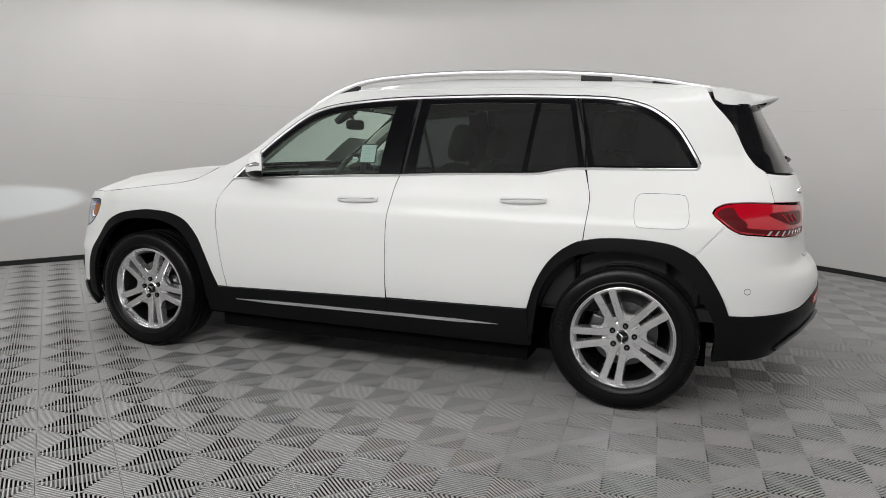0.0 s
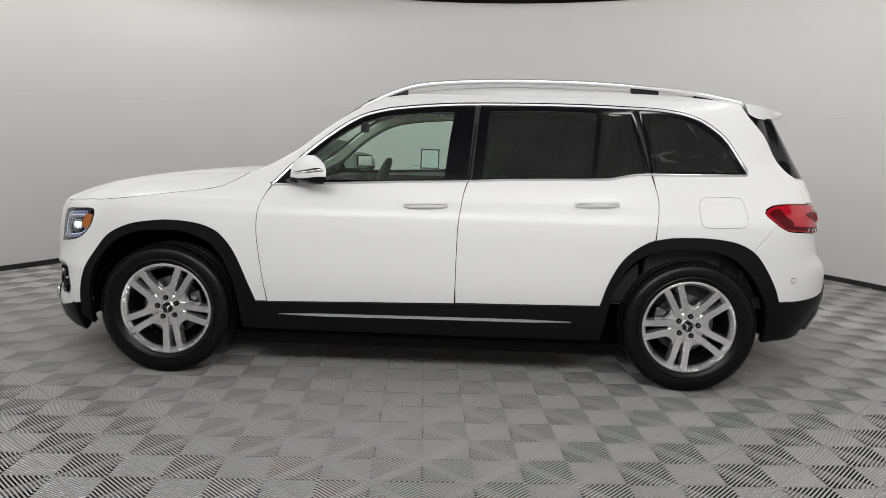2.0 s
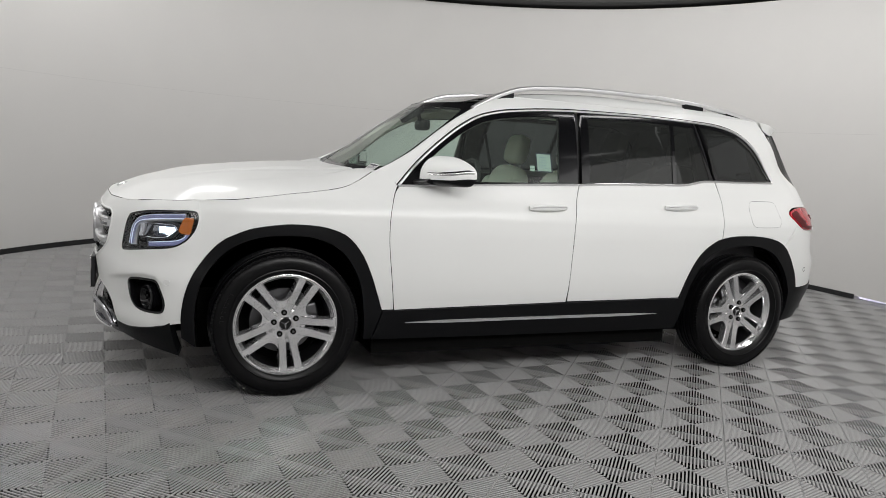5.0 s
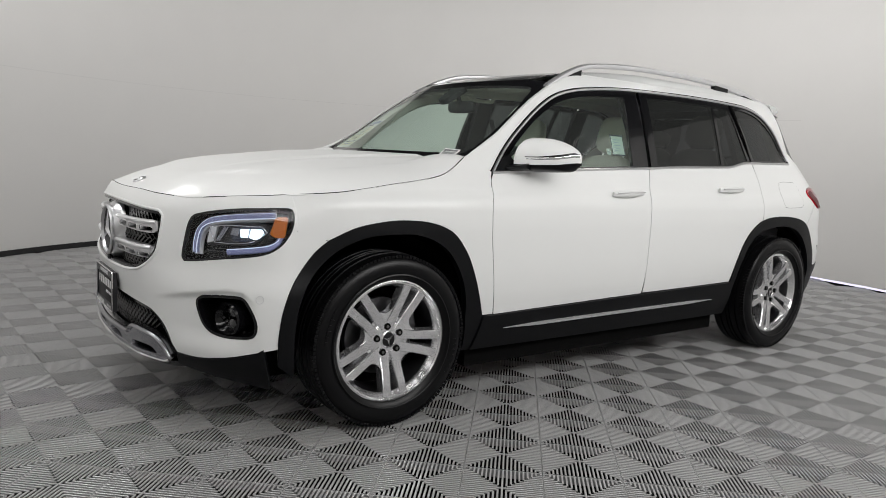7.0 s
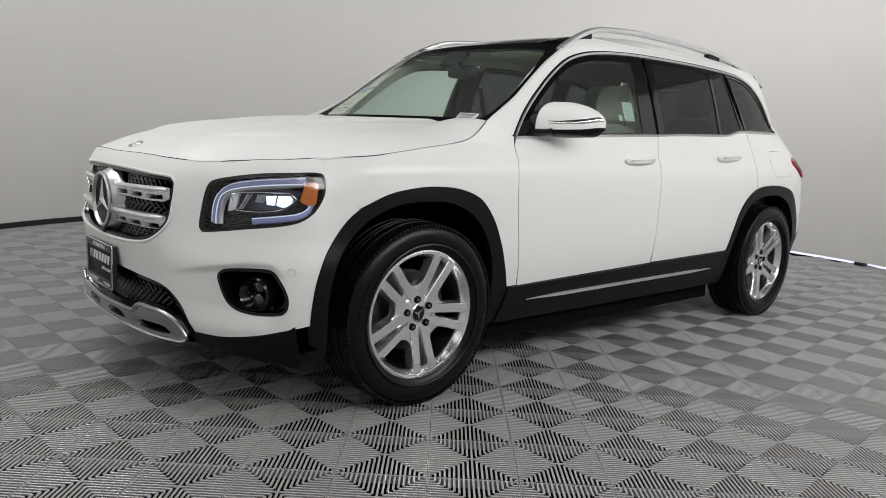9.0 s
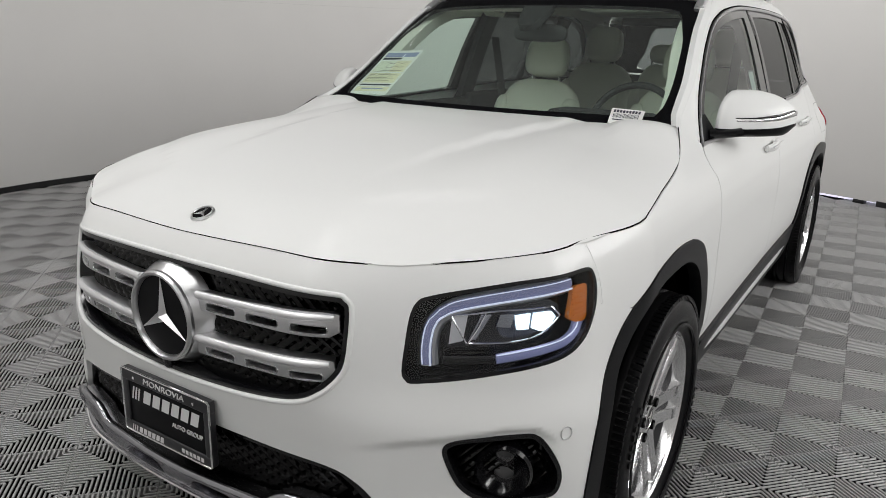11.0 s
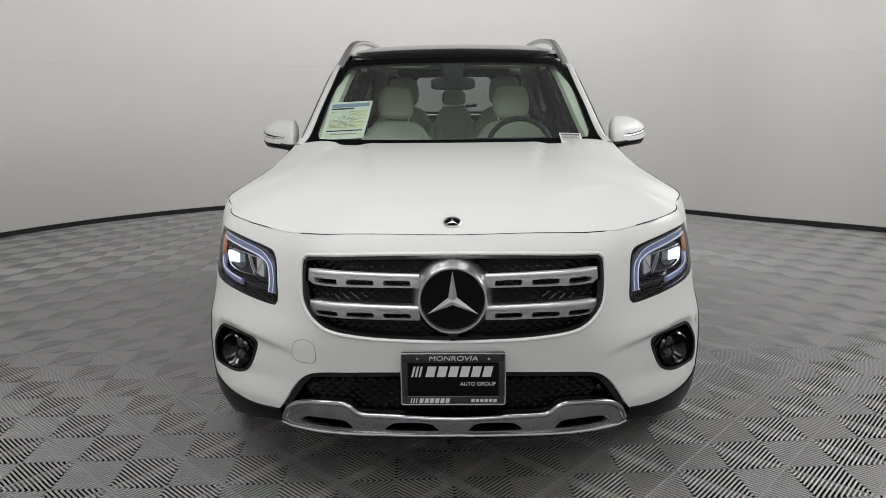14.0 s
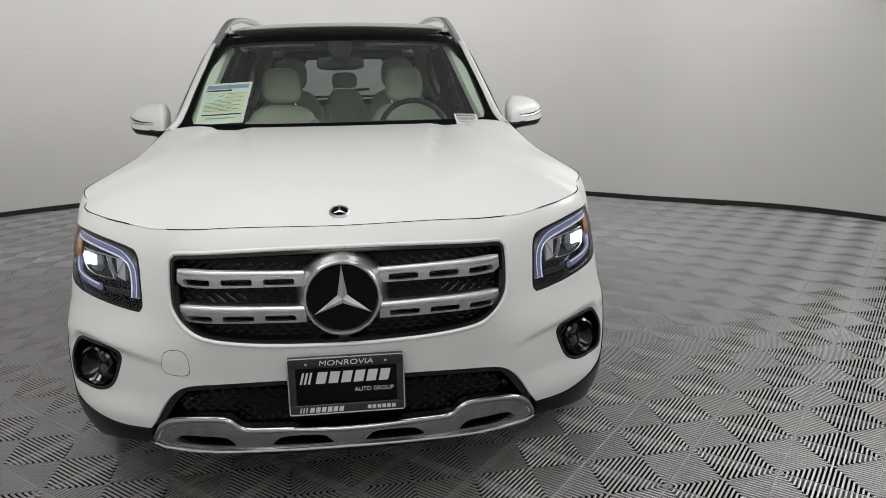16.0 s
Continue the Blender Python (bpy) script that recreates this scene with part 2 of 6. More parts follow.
# ---- body shape: one closed skin, along (s, from the nose round either flank to the tail) and z ----
def monotone(xs, ys):
    """A smooth curve through a few knots (Hermite, no overshoot)."""
    xs, ys = np.array(xs, float), np.array(ys, float)
    h, d = np.diff(xs), np.diff(ys) / np.diff(xs)
    m = np.zeros(len(xs))
    m[1:-1] = np.where(d[:-1] * d[1:] > 0, 2 * d[:-1] * d[1:] / np.where(np.abs(d[:-1] + d[1:]) > 1e-9, d[:-1] + d[1:], 1), 0)
    m[0], m[-1] = d[0], d[-1]

    def at(x):
        x = np.clip(np.asarray(x, float), xs[0], xs[-1])
        i = np.clip(np.searchsorted(xs, x) - 1, 0, len(h) - 1)
        t = (x - xs[i]) / h[i]
        return ((1 + 2 * t) * (1 - t) ** 2 * ys[i] + t * (1 - t) ** 2 * h[i] * m[i]
                + t * t * (3 - 2 * t) * ys[i + 1] + t * t * (t - 1) * h[i] * m[i + 1])
    return at


def catmull(points, step, closed=False):
    """Points every step or so along a smooth curve through the given ones."""
    p = [np.array(q, float) for q in points]
    n, out = len(p), []
    for i in range(n if closed else n - 1):
        a, b = p[i], p[(i + 1) % n]
        z = p[i - 1] if closed or i > 0 else 2 * a - b
        c = p[(i + 2) % n] if closed or i + 2 < n else 2 * b - a
        k = max(1, int(np.linalg.norm(b - a) / step))
        for j in range(k):
            t = j / k
            out.append(0.5 * (2 * a + (b - z) * t + (2 * z - 5 * a + 4 * b - c) * t * t + (3 * a - z - 3 * b + c) * t ** 3))
    if not closed:
        out.append(p[-1])
    return np.array(out)


PLAN = [(-2.298, 0), (-2.29, 0.2), (-2.261, 0.4), (-2.19, 0.55), (-2.09, 0.726), (-1.957, 0.848), (-1.8, 0.893), (-1.55, 0.893), (-1.2, 0.891),
        (-0.6, 0.883), (0.2, 0.883), (0.9, 0.889), (1.4, 0.898), (1.72, 0.893), (1.95, 0.858), (2.12, 0.77), (2.225, 0.63), (2.29, 0.42), (2.325, 0.2), (2.333, 0)]
half = catmull([(-2.29, -0.2)] + PLAN + [(2.325, -0.2)], 0.01)
along = np.r_[0, np.cumsum(np.hypot(*np.diff(half, axis=0).T))]
mid0, mid1 = along[np.argmin(np.hypot(half[:, 0] + 2.298, half[:, 1]))], along[np.argmin(np.hypot(half[:, 0] - 2.333, half[:, 1]))]
along = along - mid0
LENGTH = mid1 - mid0
way = np.gradient(half, along, axis=0)
k9 = np.ones(9) / 9
way = np.stack([np.convolve(np.pad(way[:, i], 4, mode="edge"), k9, "valid") for i in (0, 1)], 1)
way /= np.hypot(way[:, :1], way[:, 1:])

d_front = monotone((0.15, 0.22, 0.28, 0.36, 0.45, 0.56, 0.62, 0.7, 0.79, 0.85, 0.89, 0.93, 1.0), (0.16, 0.06, 0.025, 0.018, 0.018, 0.006, 0, 0, 0.012, 0.03, 0.052, 0.085, 0.2))
d_corner = monotone((0.15, 0.22, 0.30, 0.36, 0.45, 0.55, 0.66, 0.75, 0.83, 0.89, 0.94, 1.0), (0.1, 0.045, 0.012, 0.004, 0.0, 0.004, 0.028, 0.04, 0.054, 0.074, 0.104, 0.16))
d_side = monotone((0.15, 0.25, 0.36, 0.42, 0.5, 0.62, 0.78, 0.88, 0.93, 0.97, 1.05, 1.1, 1.17, 1.3, 1.42, 1.5, 1.56, 1.6), (0.12, 0.06, 0.03, 0.022, 0.008, 0.0, 0.0, 0.008, 0.022, 0.04, 0.066, 0.083, 0.108, 0.155, 0.204, 0.246, 0.3, 0.36))
d_rear = monotone((0.2, 0.3, 0.42, 0.5, 0.62, 0.68, 0.74, 0.85, 0.95, 1.02, 1.1, 1.16, 1.37, 1.49, 1.56), (0.2, 0.13, 0.035, 0.0, 0.0, 0.015, 0.065, 0.085, 0.09, 0.1, 0.125, 0.155, 0.275, 0.345, 0.4))


def smooth(a, b, x):
    t = np.clip((np.asarray(x, float) - a) / (b - a), 0, 1)
    return t * t * (3 - 2 * t)


def skin(s, z, out=0.0):
    """The place on the skin at s (negative: the car's left flank) and height z, moved outwards by out."""
    s, z = np.broadcast_arrays(np.asarray(s, float), np.asarray(z, float))
    a, side = np.abs(s), np.where(s < 0, -1.0, 1.0)
    x, y = np.interp(a, along, half[:, 0]), np.interp(a, along, half[:, 1])
    wx, wy = np.interp(a, along, way[:, 0]), np.interp(a, along, way[:, 1])
    nx, ny = -wy, wx
    front, rear = nx * nx * (x < 0), nx * nx * (x > 0)
    corner = smooth(0.35, 0.62, y) * smooth(-1.6, -1.85, x)
    d = front * d_front(z) * (1 - corner) + rear * d_rear(z) + (1 - front - rear) * d_side(z) * (1 - corner) + corner * d_corner(z)
    high = np.clip((z - 0.95) / 0.35, 0, 1.3)
    d = d + np.minimum(high, 0.82) * (1 - rear) * 0.137 * np.clip(x - 0.9, 0, 1.1) ** 2 + high * ( (1 - front) * 0.17 * np.clip(-0.1 - x, 0, 0.8) ** 2)
    d = d + 0.018 * smooth(-0.6, -0.95, x) * smooth(0.93, 1.03, z) * (1 - corner) * (1 - front)
    shelf = np.interp(a, (0.45, 0.49, 0.587, 0.702, 0.813, 0.886, 0.93, 0.97), (0.508, 0.516, 0.532, 0.552, 0.57, 0.567, 0.54, 0.5))
    d = d + 0.015 * smooth(0.46, 0.68, a) * smooth(0.95, 0.87, a) * smooth(shelf + 0.012, shelf - 0.014, z) * smooth(0.335, 0.43, z)
    d = d - out
    return np.stack([x - nx * d, side * (y - ny * d), z + 0 * x], -1)


def at_x(x):
    """s of the flank where its plan is at x."""
    i = np.argsort(half[:, 0])
    return np.interp(x, half[i, 0], along[i])


hood_ridge = monotone((-2.4, -2.26, -2.2, -2.1, -2.02, -1.84, -1.66, -1.48, -1.3, -1.16, -0.9), (0.85, 0.895, 0.915, 0.957, 0.983, 1.023, 1.049, 1.066, 1.077, 1.084, 1.092))


def hood_z(x, y):
    a = np.abs(y)
    bulge = 0.018 * np.exp(-((a - 0.59) / 0.13) ** 2) * smooth(-1.3, -1.0, x) + 0.006 * np.exp(-((a - 0.47) / 0.09) ** 2) * smooth(-2.15, -1.7, x)
    return hood_ridge(x) - 0.115 * (a / 0.86) ** 4.2 * smooth(-2.5, -1.9, x) + bulge


roof_ridge = monotone((-0.6, -0.45, -0.2, 0.1, 0.5, 1.0, 1.4, 1.75, 1.98), (1.454, 1.505, 1.571, 1.61, 1.63, 1.626, 1.608, 1.58, 1.562))


def roof_z(x, y):
    return roof_ridge(x) - 0.014 * (np.abs(y) / 0.5) ** 2


screen_edge = monotone((1.09, 1.106, 1.157, 1.227, 1.297, 1.387, 1.462, 1.53, 1.55), (0.770, 0.764, 0.739, 0.716, 0.691, 0.662, 0.642, 0.607, 0.595))
screen_pull = monotone((1.09, 1.106, 1.157, 1.227, 1.297, 1.387, 1.462, 1.53, 1.55), (-0.13, -0.117, -0.056, -0.013, -0.008, 0.0, 0.026, 0.071, 0.09))


def screen_x(y, z):
    return screen_pull(z) * (np.abs(y) / screen_edge(z)) ** 8 - 1.03 + (z - 1.1) / 0.72 - 0.25 * (z - 1.1) * (1.5 - z) + 0.285 * y * y
# ---- panels: outlines in the skin's own plane, lifted on to it ----
def outline(points, step=0.02, move=0.0):
    """A closed outline through points; a third number 1 makes a corner sharp. move: inwards by that much."""
    pts = [tuple(p) for p in points]
    first = next((i for i, p in enumerate(pts) if len(p) > 2), None)
    if first is None:
        loop = catmull([p[:2] for p in pts], step, closed=True)
    else:
        pts = pts[first:] + pts[:first]
        loop, run = [], [pts[0]]
        for p in pts[1:] + pts[:1]:
            run.append(p)
            if len(p) > 2:
                loop += list(catmull([q[:2] for q in run], step)[:-1])
                run = [p]
        loop = np.array(loop)
    x, y = loop.T
    if (x * np.roll(y, -1) - y * np.roll(x, -1)).sum() < 0:
        loop = loop[::-1]
    if move:
        a, b = np.roll(loop, 1, 0), np.roll(loop, -1, 0)
        e0, e1 = loop - a, b - loop
        n0 = np.stack([-e0[:, 1], e0[:, 0]], 1) / (np.hypot(*e0.T)[:, None] + 1e-9)
        n1 = np.stack([-e1[:, 1], e1[:, 0]], 1) / (np.hypot(*e1.T)[:, None] + 1e-9)
        n = n0 + n1
        n = n / np.maximum((n * n).sum(1, keepdims=True), 0.6) * 2
        loop = loop + n * move
    return loop


def inside(pts, loop):
    x, y = pts[:, 0][:, None], pts[:, 1][:, None]
    x0, y0 = loop.T
    x1, y1 = np.roll(x0, -1), np.roll(y0, -1)
    cross = ((y0 > y) != (y1 > y)) & (x < (x1 - x0) * (y - y0) / np.where(np.abs(y1 - y0) < 1e-12, 1e-12, y1 - y0) + x0)
    return cross.sum(1) % 2 == 1


def panel_mesh(name, loops, lift, grid=0.03, depth=0.012, heart=(0, 0, 0.7), flip=False):
    from mathutils.geometry import delaunay_2d_cdt
    pts, edges = [], []
    for loop in loops:
        k = len(pts)
        pts += [tuple(p) for p in loop]
        edges += [(k + i, k + (i + 1) % len(loop)) for i in range(len(loop))]
    rim = np.array(pts)
    lo, hi = rim.min(0), rim.max(0)
    gx, gy = np.meshgrid(np.arange(lo[0] + grid / 2, hi[0], grid), np.arange(lo[1] + grid / 2, hi[1], grid))
    inner = np.stack([gx.ravel(), gy.ravel()], 1)
    if len(inner):
        ok = inside(inner, loops[0])
        for hole in loops[1:]:
            ok &= ~inside(inner, hole)
        inner = inner[ok]
    if len(inner):
        near = np.concatenate([np.min(np.hypot(*(c[:, None, :] - rim[None]).transpose(2, 0, 1)), axis=1) for c in np.array_split(inner, max(1, len(inner) // 400))])
        inner = inner[near > grid * 0.45]
    verts, es, faces, *_ = delaunay_2d_cdt([Vector(p) for p in pts] + [Vector(p) for p in inner], edges, [], 0, 1e-6)
    uv = np.array([v[:] for v in verts])
    tri = np.array([f[:] for f in faces])
    mid = uv[tri].mean(1)
    ok = inside(mid, loops[0])
    for hole in loops[1:]:
        ok &= ~inside(mid, hole)
    tri = tri[ok]
    used = np.unique(tri)
    back = -np.ones(len(uv), int)
    back[used] = np.arange(len(used))
    uv, tri = uv[used], back[tri]
    e = 0.004
    place = lift(uv)
    du, dv = lift(uv + (e, 0)) - lift(uv - (e, 0)), lift(uv + (0, e)) - lift(uv - (0, e))
    nor = np.cross(du, dv)
    nor /= np.linalg.norm(nor, axis=1, keepdims=True) + 1e-12
    sign = np.sign((nor * (place - np.array(heart))).sum(1).sum()) * (-1 if flip else 1)
    nor *= sign
    face_n = np.cross(place[tri[:, 1]] - place[tri[:, 0]], place[tri[:, 2]] - place[tri[:, 0]])
    wrong = (face_n * nor[tri[:, 0]]).sum(1) < 0
    tri[wrong] = tri[wrong][:, ::-1]
    faces_out = [tuple(int(i) for i in f) for f in tri]
    allv, alln = [place], [nor]
    if depth:
        count = {}
        for f in faces_out:
            for a, b in ((f[0], f[1]), (f[1], f[2]), (f[2], f[0])):
                count[(a, b)] = count.get((a, b), 0) + 1
        border = [(a, b) for a, b in count if (b, a) not in count]
        ids = sorted({i for ab in border for i in ab})
        n0 = len(place)
        where = {i: n0 + k for k, i in enumerate(ids)}
        low = {i: n0 + len(ids) + k for k, i in enumerate(ids)}
        out = np.zeros((len(ids), 3))
        for a, b in border:
            c = np.cross(place[b] - place[a], nor[a])
            c /= np.linalg.norm(c) + 1e-12
            out[where[a] - n0] += c
            out[where[b] - n0] += c
        out /= np.linalg.norm(out, axis=1, keepdims=True) + 1e-12
        edge_n = out + 0.25 * nor[ids]
        allv += [place[ids], place[ids] - nor[ids] * depth]
        alln += [edge_n, out]
        faces_out += [(where[a], low[a], low[b], where[b]) for a, b in border]
    v, n = np.concatenate(allv), np.concatenate(alln)
    n /= np.linalg.norm(n, axis=1, keepdims=True) + 1e-12
    mesh = bpy.data.meshes.new(name)
    mesh.from_pydata(v.tolist(), [], faces_out)
    mesh.shade_smooth()
    mesh.normals_split_custom_set_from_vertices([tuple(q) for q in n])
    return mesh


def panel(name, loops, lift, mat, parent, label="", **more):
    return linked(name, panel_mesh(name, loops, lift, **more), mat, parent, label)


def on_skin(out=0.0):
    return lambda uv: skin(uv[:, 0], uv[:, 1], out)


def on_tail(out=0.0):
    def lift(uv):
        u = uv[:, 0]
        return skin(np.where(u < 0, LENGTH + u, u - LENGTH), uv[:, 1], out)
    return lift


def flank(points, side):
    """Outline points given by x and z on the flank, as (s, z)."""
    return [(side * float(at_x(p[0])), *p[1:]) for p in points]


def mirrored(points, side):
    return [(side * p[0], *p[1:]) for p in points]


# ---- the car ----
car = tagged(new("car"), "white sport utility car with black cladding and lit headlights", "car")

shut_knots = [(0.0, 0.906), (0.25, 0.908), (0.45, 0.903), (0.58, 0.898), (0.7, 0.908), (0.85, 0.919), (0.98, 0.926)] + [(float(at_x(x)), z) for x, z in ((-1.72, 0.94), (-1.546, 0.96), (-1.4, 0.98), (-1.246, 1.0), (-1.142, 1.02), (-1.07, 1.05), (-0.985, 1.1))]
shut_z = monotone(*zip(*shut_knots))
SHUT_END = shut_knots[-1][0]

ARCH_F = [(-1.705, 0.765), (-1.601, 0.811), (-1.478, 0.833), (-1.385, 0.839), (-1.263, 0.831), (-1.171, 0.806), (-1.111, 0.769), (-1.05, 0.694), (-1.005, 0.603), (-0.969, 0.511), (-0.93, 0.409, 1)]
ARCH_F_NOSE = [(-1.705, 0.765, 1), (-1.765, 0.712), (-1.842, 0.605), (-1.877, 0.51), (-1.891, 0.415), (-1.892, 0.368, 1)]
ARCH_F_IN = [(-1.009, 0.25, 1), (-1.023, 0.384), (-1.052, 0.539), (-1.112, 0.661), (-1.188, 0.735), (-1.3, 0.778), (-1.42, 0.785), (-1.55, 0.775), (-1.67, 0.728), (-1.763, 0.639), (-1.813, 0.544), (-1.834, 0.417), (-1.825, 0.25, 1)]
ARCH_R = [(0.94, 0.448, 1), (0.972, 0.565), (1.025, 0.674), (1.094, 0.752), (1.18, 0.806), (1.296, 0.829), (1.473, 0.833), (1.622, 0.815), (1.714, 0.773), (1.78, 0.7), (1.85, 0.581), (1.884, 0.5, 1)]
ARCH_R_IN = [(1.83, 0.27, 1), (1.829, 0.427), (1.779, 0.548), (1.694, 0.667), (1.6, 0.738), (1.478, 0.772), (1.34, 0.772), (1.213, 0.752), (1.126, 0.713), (1.056, 0.64), (1.003, 0.535), (0.983, 0.43), (0.978, 0.25, 1)]
DLO_TOP = [(-0.852, 1.04, 1), (-0.742, 1.155), (-0.63, 1.255), (-0.507, 1.35), (-0.389, 1.42), (-0.265, 1.458), (-0.142, 1.477), (0.044, 1.495), (0.266, 1.506), (0.73, 1.513), (1.122, 1.505), (1.287, 1.495), (1.413, 1.47), (1.505, 1.43), (1.599, 1.36), (1.655, 1.29), (1.702, 1.22), (1.722, 1.186), (1.722, 1.172), (1.711, 1.162, 1)]
DLO_LOW = [(1.571, 1.16), (1.327, 1.156), (1.18, 1.154), (1.099, 1.15), (1.025, 1.137), (0.938, 1.122), (0.728, 1.115), (0.426, 1.105), (0.204, 1.092), (-0.179, 1.076), (-0.543, 1.057)]
HEADLAMP = [(1.085, 0.862), (1.06, 0.88), (0.95, 0.877), (0.839, 0.871), (0.723, 0.856), (0.65, 0.841), (0.625, 0.829), (0.612, 0.8), (0.605, 0.748), (0.6, 0.69), (0.607, 0.672), (0.632, 0.667), (0.782, 0.688), (0.949, 0.711), (1.02, 0.739), (1.058, 0.775), (1.08, 0.815)]
FOG = [(0.688, 0.525), (0.712, 0.545), (0.76, 0.553), (0.853, 0.557), (0.893, 0.55), (0.92, 0.52), (0.943, 0.476), (0.947, 0.44), (0.933, 0.412), (0.89, 0.402), (0.82, 0.402), (0.762, 0.414), (0.725, 0.44), (0.699, 0.485)]
GRILLE = [(0.0, 0.851), (0.2, 0.849), (0.44, 0.84), (0.48, 0.83), (0.492, 0.806), (0.486, 0.715), (0.47, 0.675), (0.43, 0.638), (0.372, 0.612), (0.256, 0.597), (0.13, 0.592), (0.0, 0.59)]
LOWER = [(0.575, 0.345, 1), (0.54, 0.40), (0.496, 0.442), (0.441, 0.466), (0.32, 0.476), (0.176, 0.482), (0.0, 0.485)]
TAIL_LAMP = [(4.71, 0.97), (4.751, 1.004), (4.868, 1.017), (5.1, 1.012), (5.36, 1.002), (5.39, 0.985), (5.39, 0.885), (5.36, 0.868), (5.1, 0.868), (4.9, 0.878), (4.825, 0.886), (4.765, 0.92)]


def both(right):
    """A full outline from its right half, which starts and ends on the middle."""
    return list(right) + [(-p[0], *p[1:]) for p in right[::-1] if abs(p[0]) > 1e-6]


def tail(points):
    """(s, z) on the right rear as distances from the tail's middle."""
    return [(p[0] - LENGTH, *p[1:]) for p in points]


# front bumper: one moulding round the nose, with openings for grille, lamps and fog lights
nose = [(0.0, shut_z(0.0))] + [(s, float(shut_z(s))) for s in (0.2, 0.4, 0.6, 0.8, 0.95)] + [(1.085, float(shut_z(1.085)), 1), (1.091, 0.89), (1.096, 0.866), (1.098, 0.83), (1.097, 0.8, 1), (1.16, 0.781)]
nose += flank(ARCH_F_NOSE, 1) + [(0.935, 0.351), (0.87, 0.336), (0.8, 0.324), (0.7, 0.313), (0.6, 0.315, 1)] + LOWER
front_bumper = panel("front_bumper", [outline(both(nose), 0.02, 0.001), outline(both(GRILLE), 0.006, -0.002)[::-1], *(outline(mirrored(HEADLAMP, k), 0.006, -0.003)[::-1] for k in (-1, 1)), *(outline(mirrored(FOG, k), 0.006, -0.002)[::-1] for k in (-1, 1))], on_skin(), PAINT, car, "white painted front bumper", grid=0.009, depth=0.03)

# grille
grille_backing = panel("grille", [outline(both(GRILLE), 0.03, -0.012)], on_skin(-0.055), DARK, car, "black radiator grille with silver louvres", depth=0)
grille_surround = panel("grille_surround", [outline(both(GRILLE), 0.006, -0.001), outline(both(GRILLE), 0.006, 0.012)[::-1]], on_skin(-0.006), GLOSS, grille_backing, depth=0.05)
lip_line = [Vector(skin(s, z, -0.0025).tolist()) for s, z in outline(both(GRILLE), 0.008, -0.004)]
part("grille_lip", swept(lip_line + lip_line[:2], round_section(0.006, 0.006, 10)), PAINT, grille_backing)


def mesh_ribs(name, loop, pitch, out, parent, slope=0.75, thick=0.0024):
    """Slanting ribs of a black grille mesh, cut to an outline."""
    bm = bmesh.new()
    lo, hi = loop.min(0), loop.max(0)
    for way_ in (slope, -slope):
        k = lo[0] - (hi[1] - lo[1]) / abs(slope)
        while k < hi[0] + (hi[1] - lo[1]) / abs(slope):
            z = np.arange(lo[1], hi[1], 0.008)
            s = k + (z - lo[1]) / way_
            ok = inside(np.stack([s, z], 1), loop)
            run = []
            for i in range(len(z) + 1):
                if i < len(z) and ok[i]:
                    run.append(Vector(skin(s[i], z[i], out).tolist()))
                else:
                    if len(run) > 1:
                        swept([run[0], run[len(run) // 2], run[-1]] if len(run) > 2 else run, round_section(thick, 0.009, 4), bm=bm, up=(0, 1, 0))
                    run = []
            k += pitch
    return part(name, bm, MESH, parent)


mesh_ribs("grille_mesh", outline(both(GRILLE), 0.03), 0.034, -0.042, grille_backing)
for top, low, far in (((0.795, 0.803), (0.752, 0.751), 0.468), ((0.699, 0.706), (0.652, 0.655), 0.46)):
    for side in (-1, 1):
        bar = [(0.1, top[0], 1), (0.2, top[0] + 0.002), (far - 0.03, top[1]), (far, top[1] - 0.012), (far + 0.002, low[1] + 0.012), (far - 0.02, low[1] + 0.001), (0.2, low[0]), (0.1, low[0], 1)]
        slots = []
        for a, b in ((0.128, 0.212), (0.242, 0.328), (0.358, far - 0.025)):
            za, zb = low[0] + 0.006, low[0] + 0.0225
            slots.append([(a, za), (b - 0.004, za), (b, za + 0.004), (b, zb - 0.004), (b - 0.004, zb), (a + 0.004, zb), (a, zb - 0.004)])
        def raked(uv, edge=0.5 * (top[0] + low[0])):
            return skin(uv[:, 0], uv[:, 1], -0.012 - 0.15 * np.clip(edge - uv[:, 1], 0, 1))
        louvre = panel("louvre", [outline(mirrored(bar, side), 0.015)] + [outline(mirrored(q, side), 0.01)[::-1] for q in slots], raked, SATIN, grille_backing, "satin silver louvre with three slots", grid=0.012, depth=0.03)
        for q in slots:
            loop = outline(mirrored(q, side), 0.012)
            ring = [Vector(p) for p in raked(loop).tolist()]
            part("slot_frame", swept(ring + ring[:2], round_section(0.0013, 0.0016, 6), up=(-1, 0, 0)), CHROME, louvre)
        lip = [skin(side * q, top[0] - 0.0095 + (top[1] - top[0]) * q / far, -0.011).tolist() for q in np.linspace(0.1, far - 0.01, 14)]
        part("louvre_lip", swept(lip, round_section(0.009, 0.0095, 14), up=(-1, 0, 0), scale=lambda t: min(1.0, 0.72 + 4 * (1 - t))), ALU, louvre)


def three_star(radius, width, thick, m, bm=None):
    """A faceted star of three points on m's xy plane."""
    bm = bm or bmesh.new()
    mid = bm.verts.new(m @ Vector((0, 0, thick)))
    rim = []
    for k in range(6):
        a = math.pi / 2 + k * math.pi / 3
        r = radius if k % 2 == 0 else width
        rim.append(bm.verts.new(m @ Vector((r * math.cos(a), r * math.sin(a), 0))))
    for k in range(6):
        bm.faces.new((mid, rim[k], rim[(k + 1) % 6]))
    bmesh.ops.recalc_face_normals(bm, faces=bm.faces)
    return bm


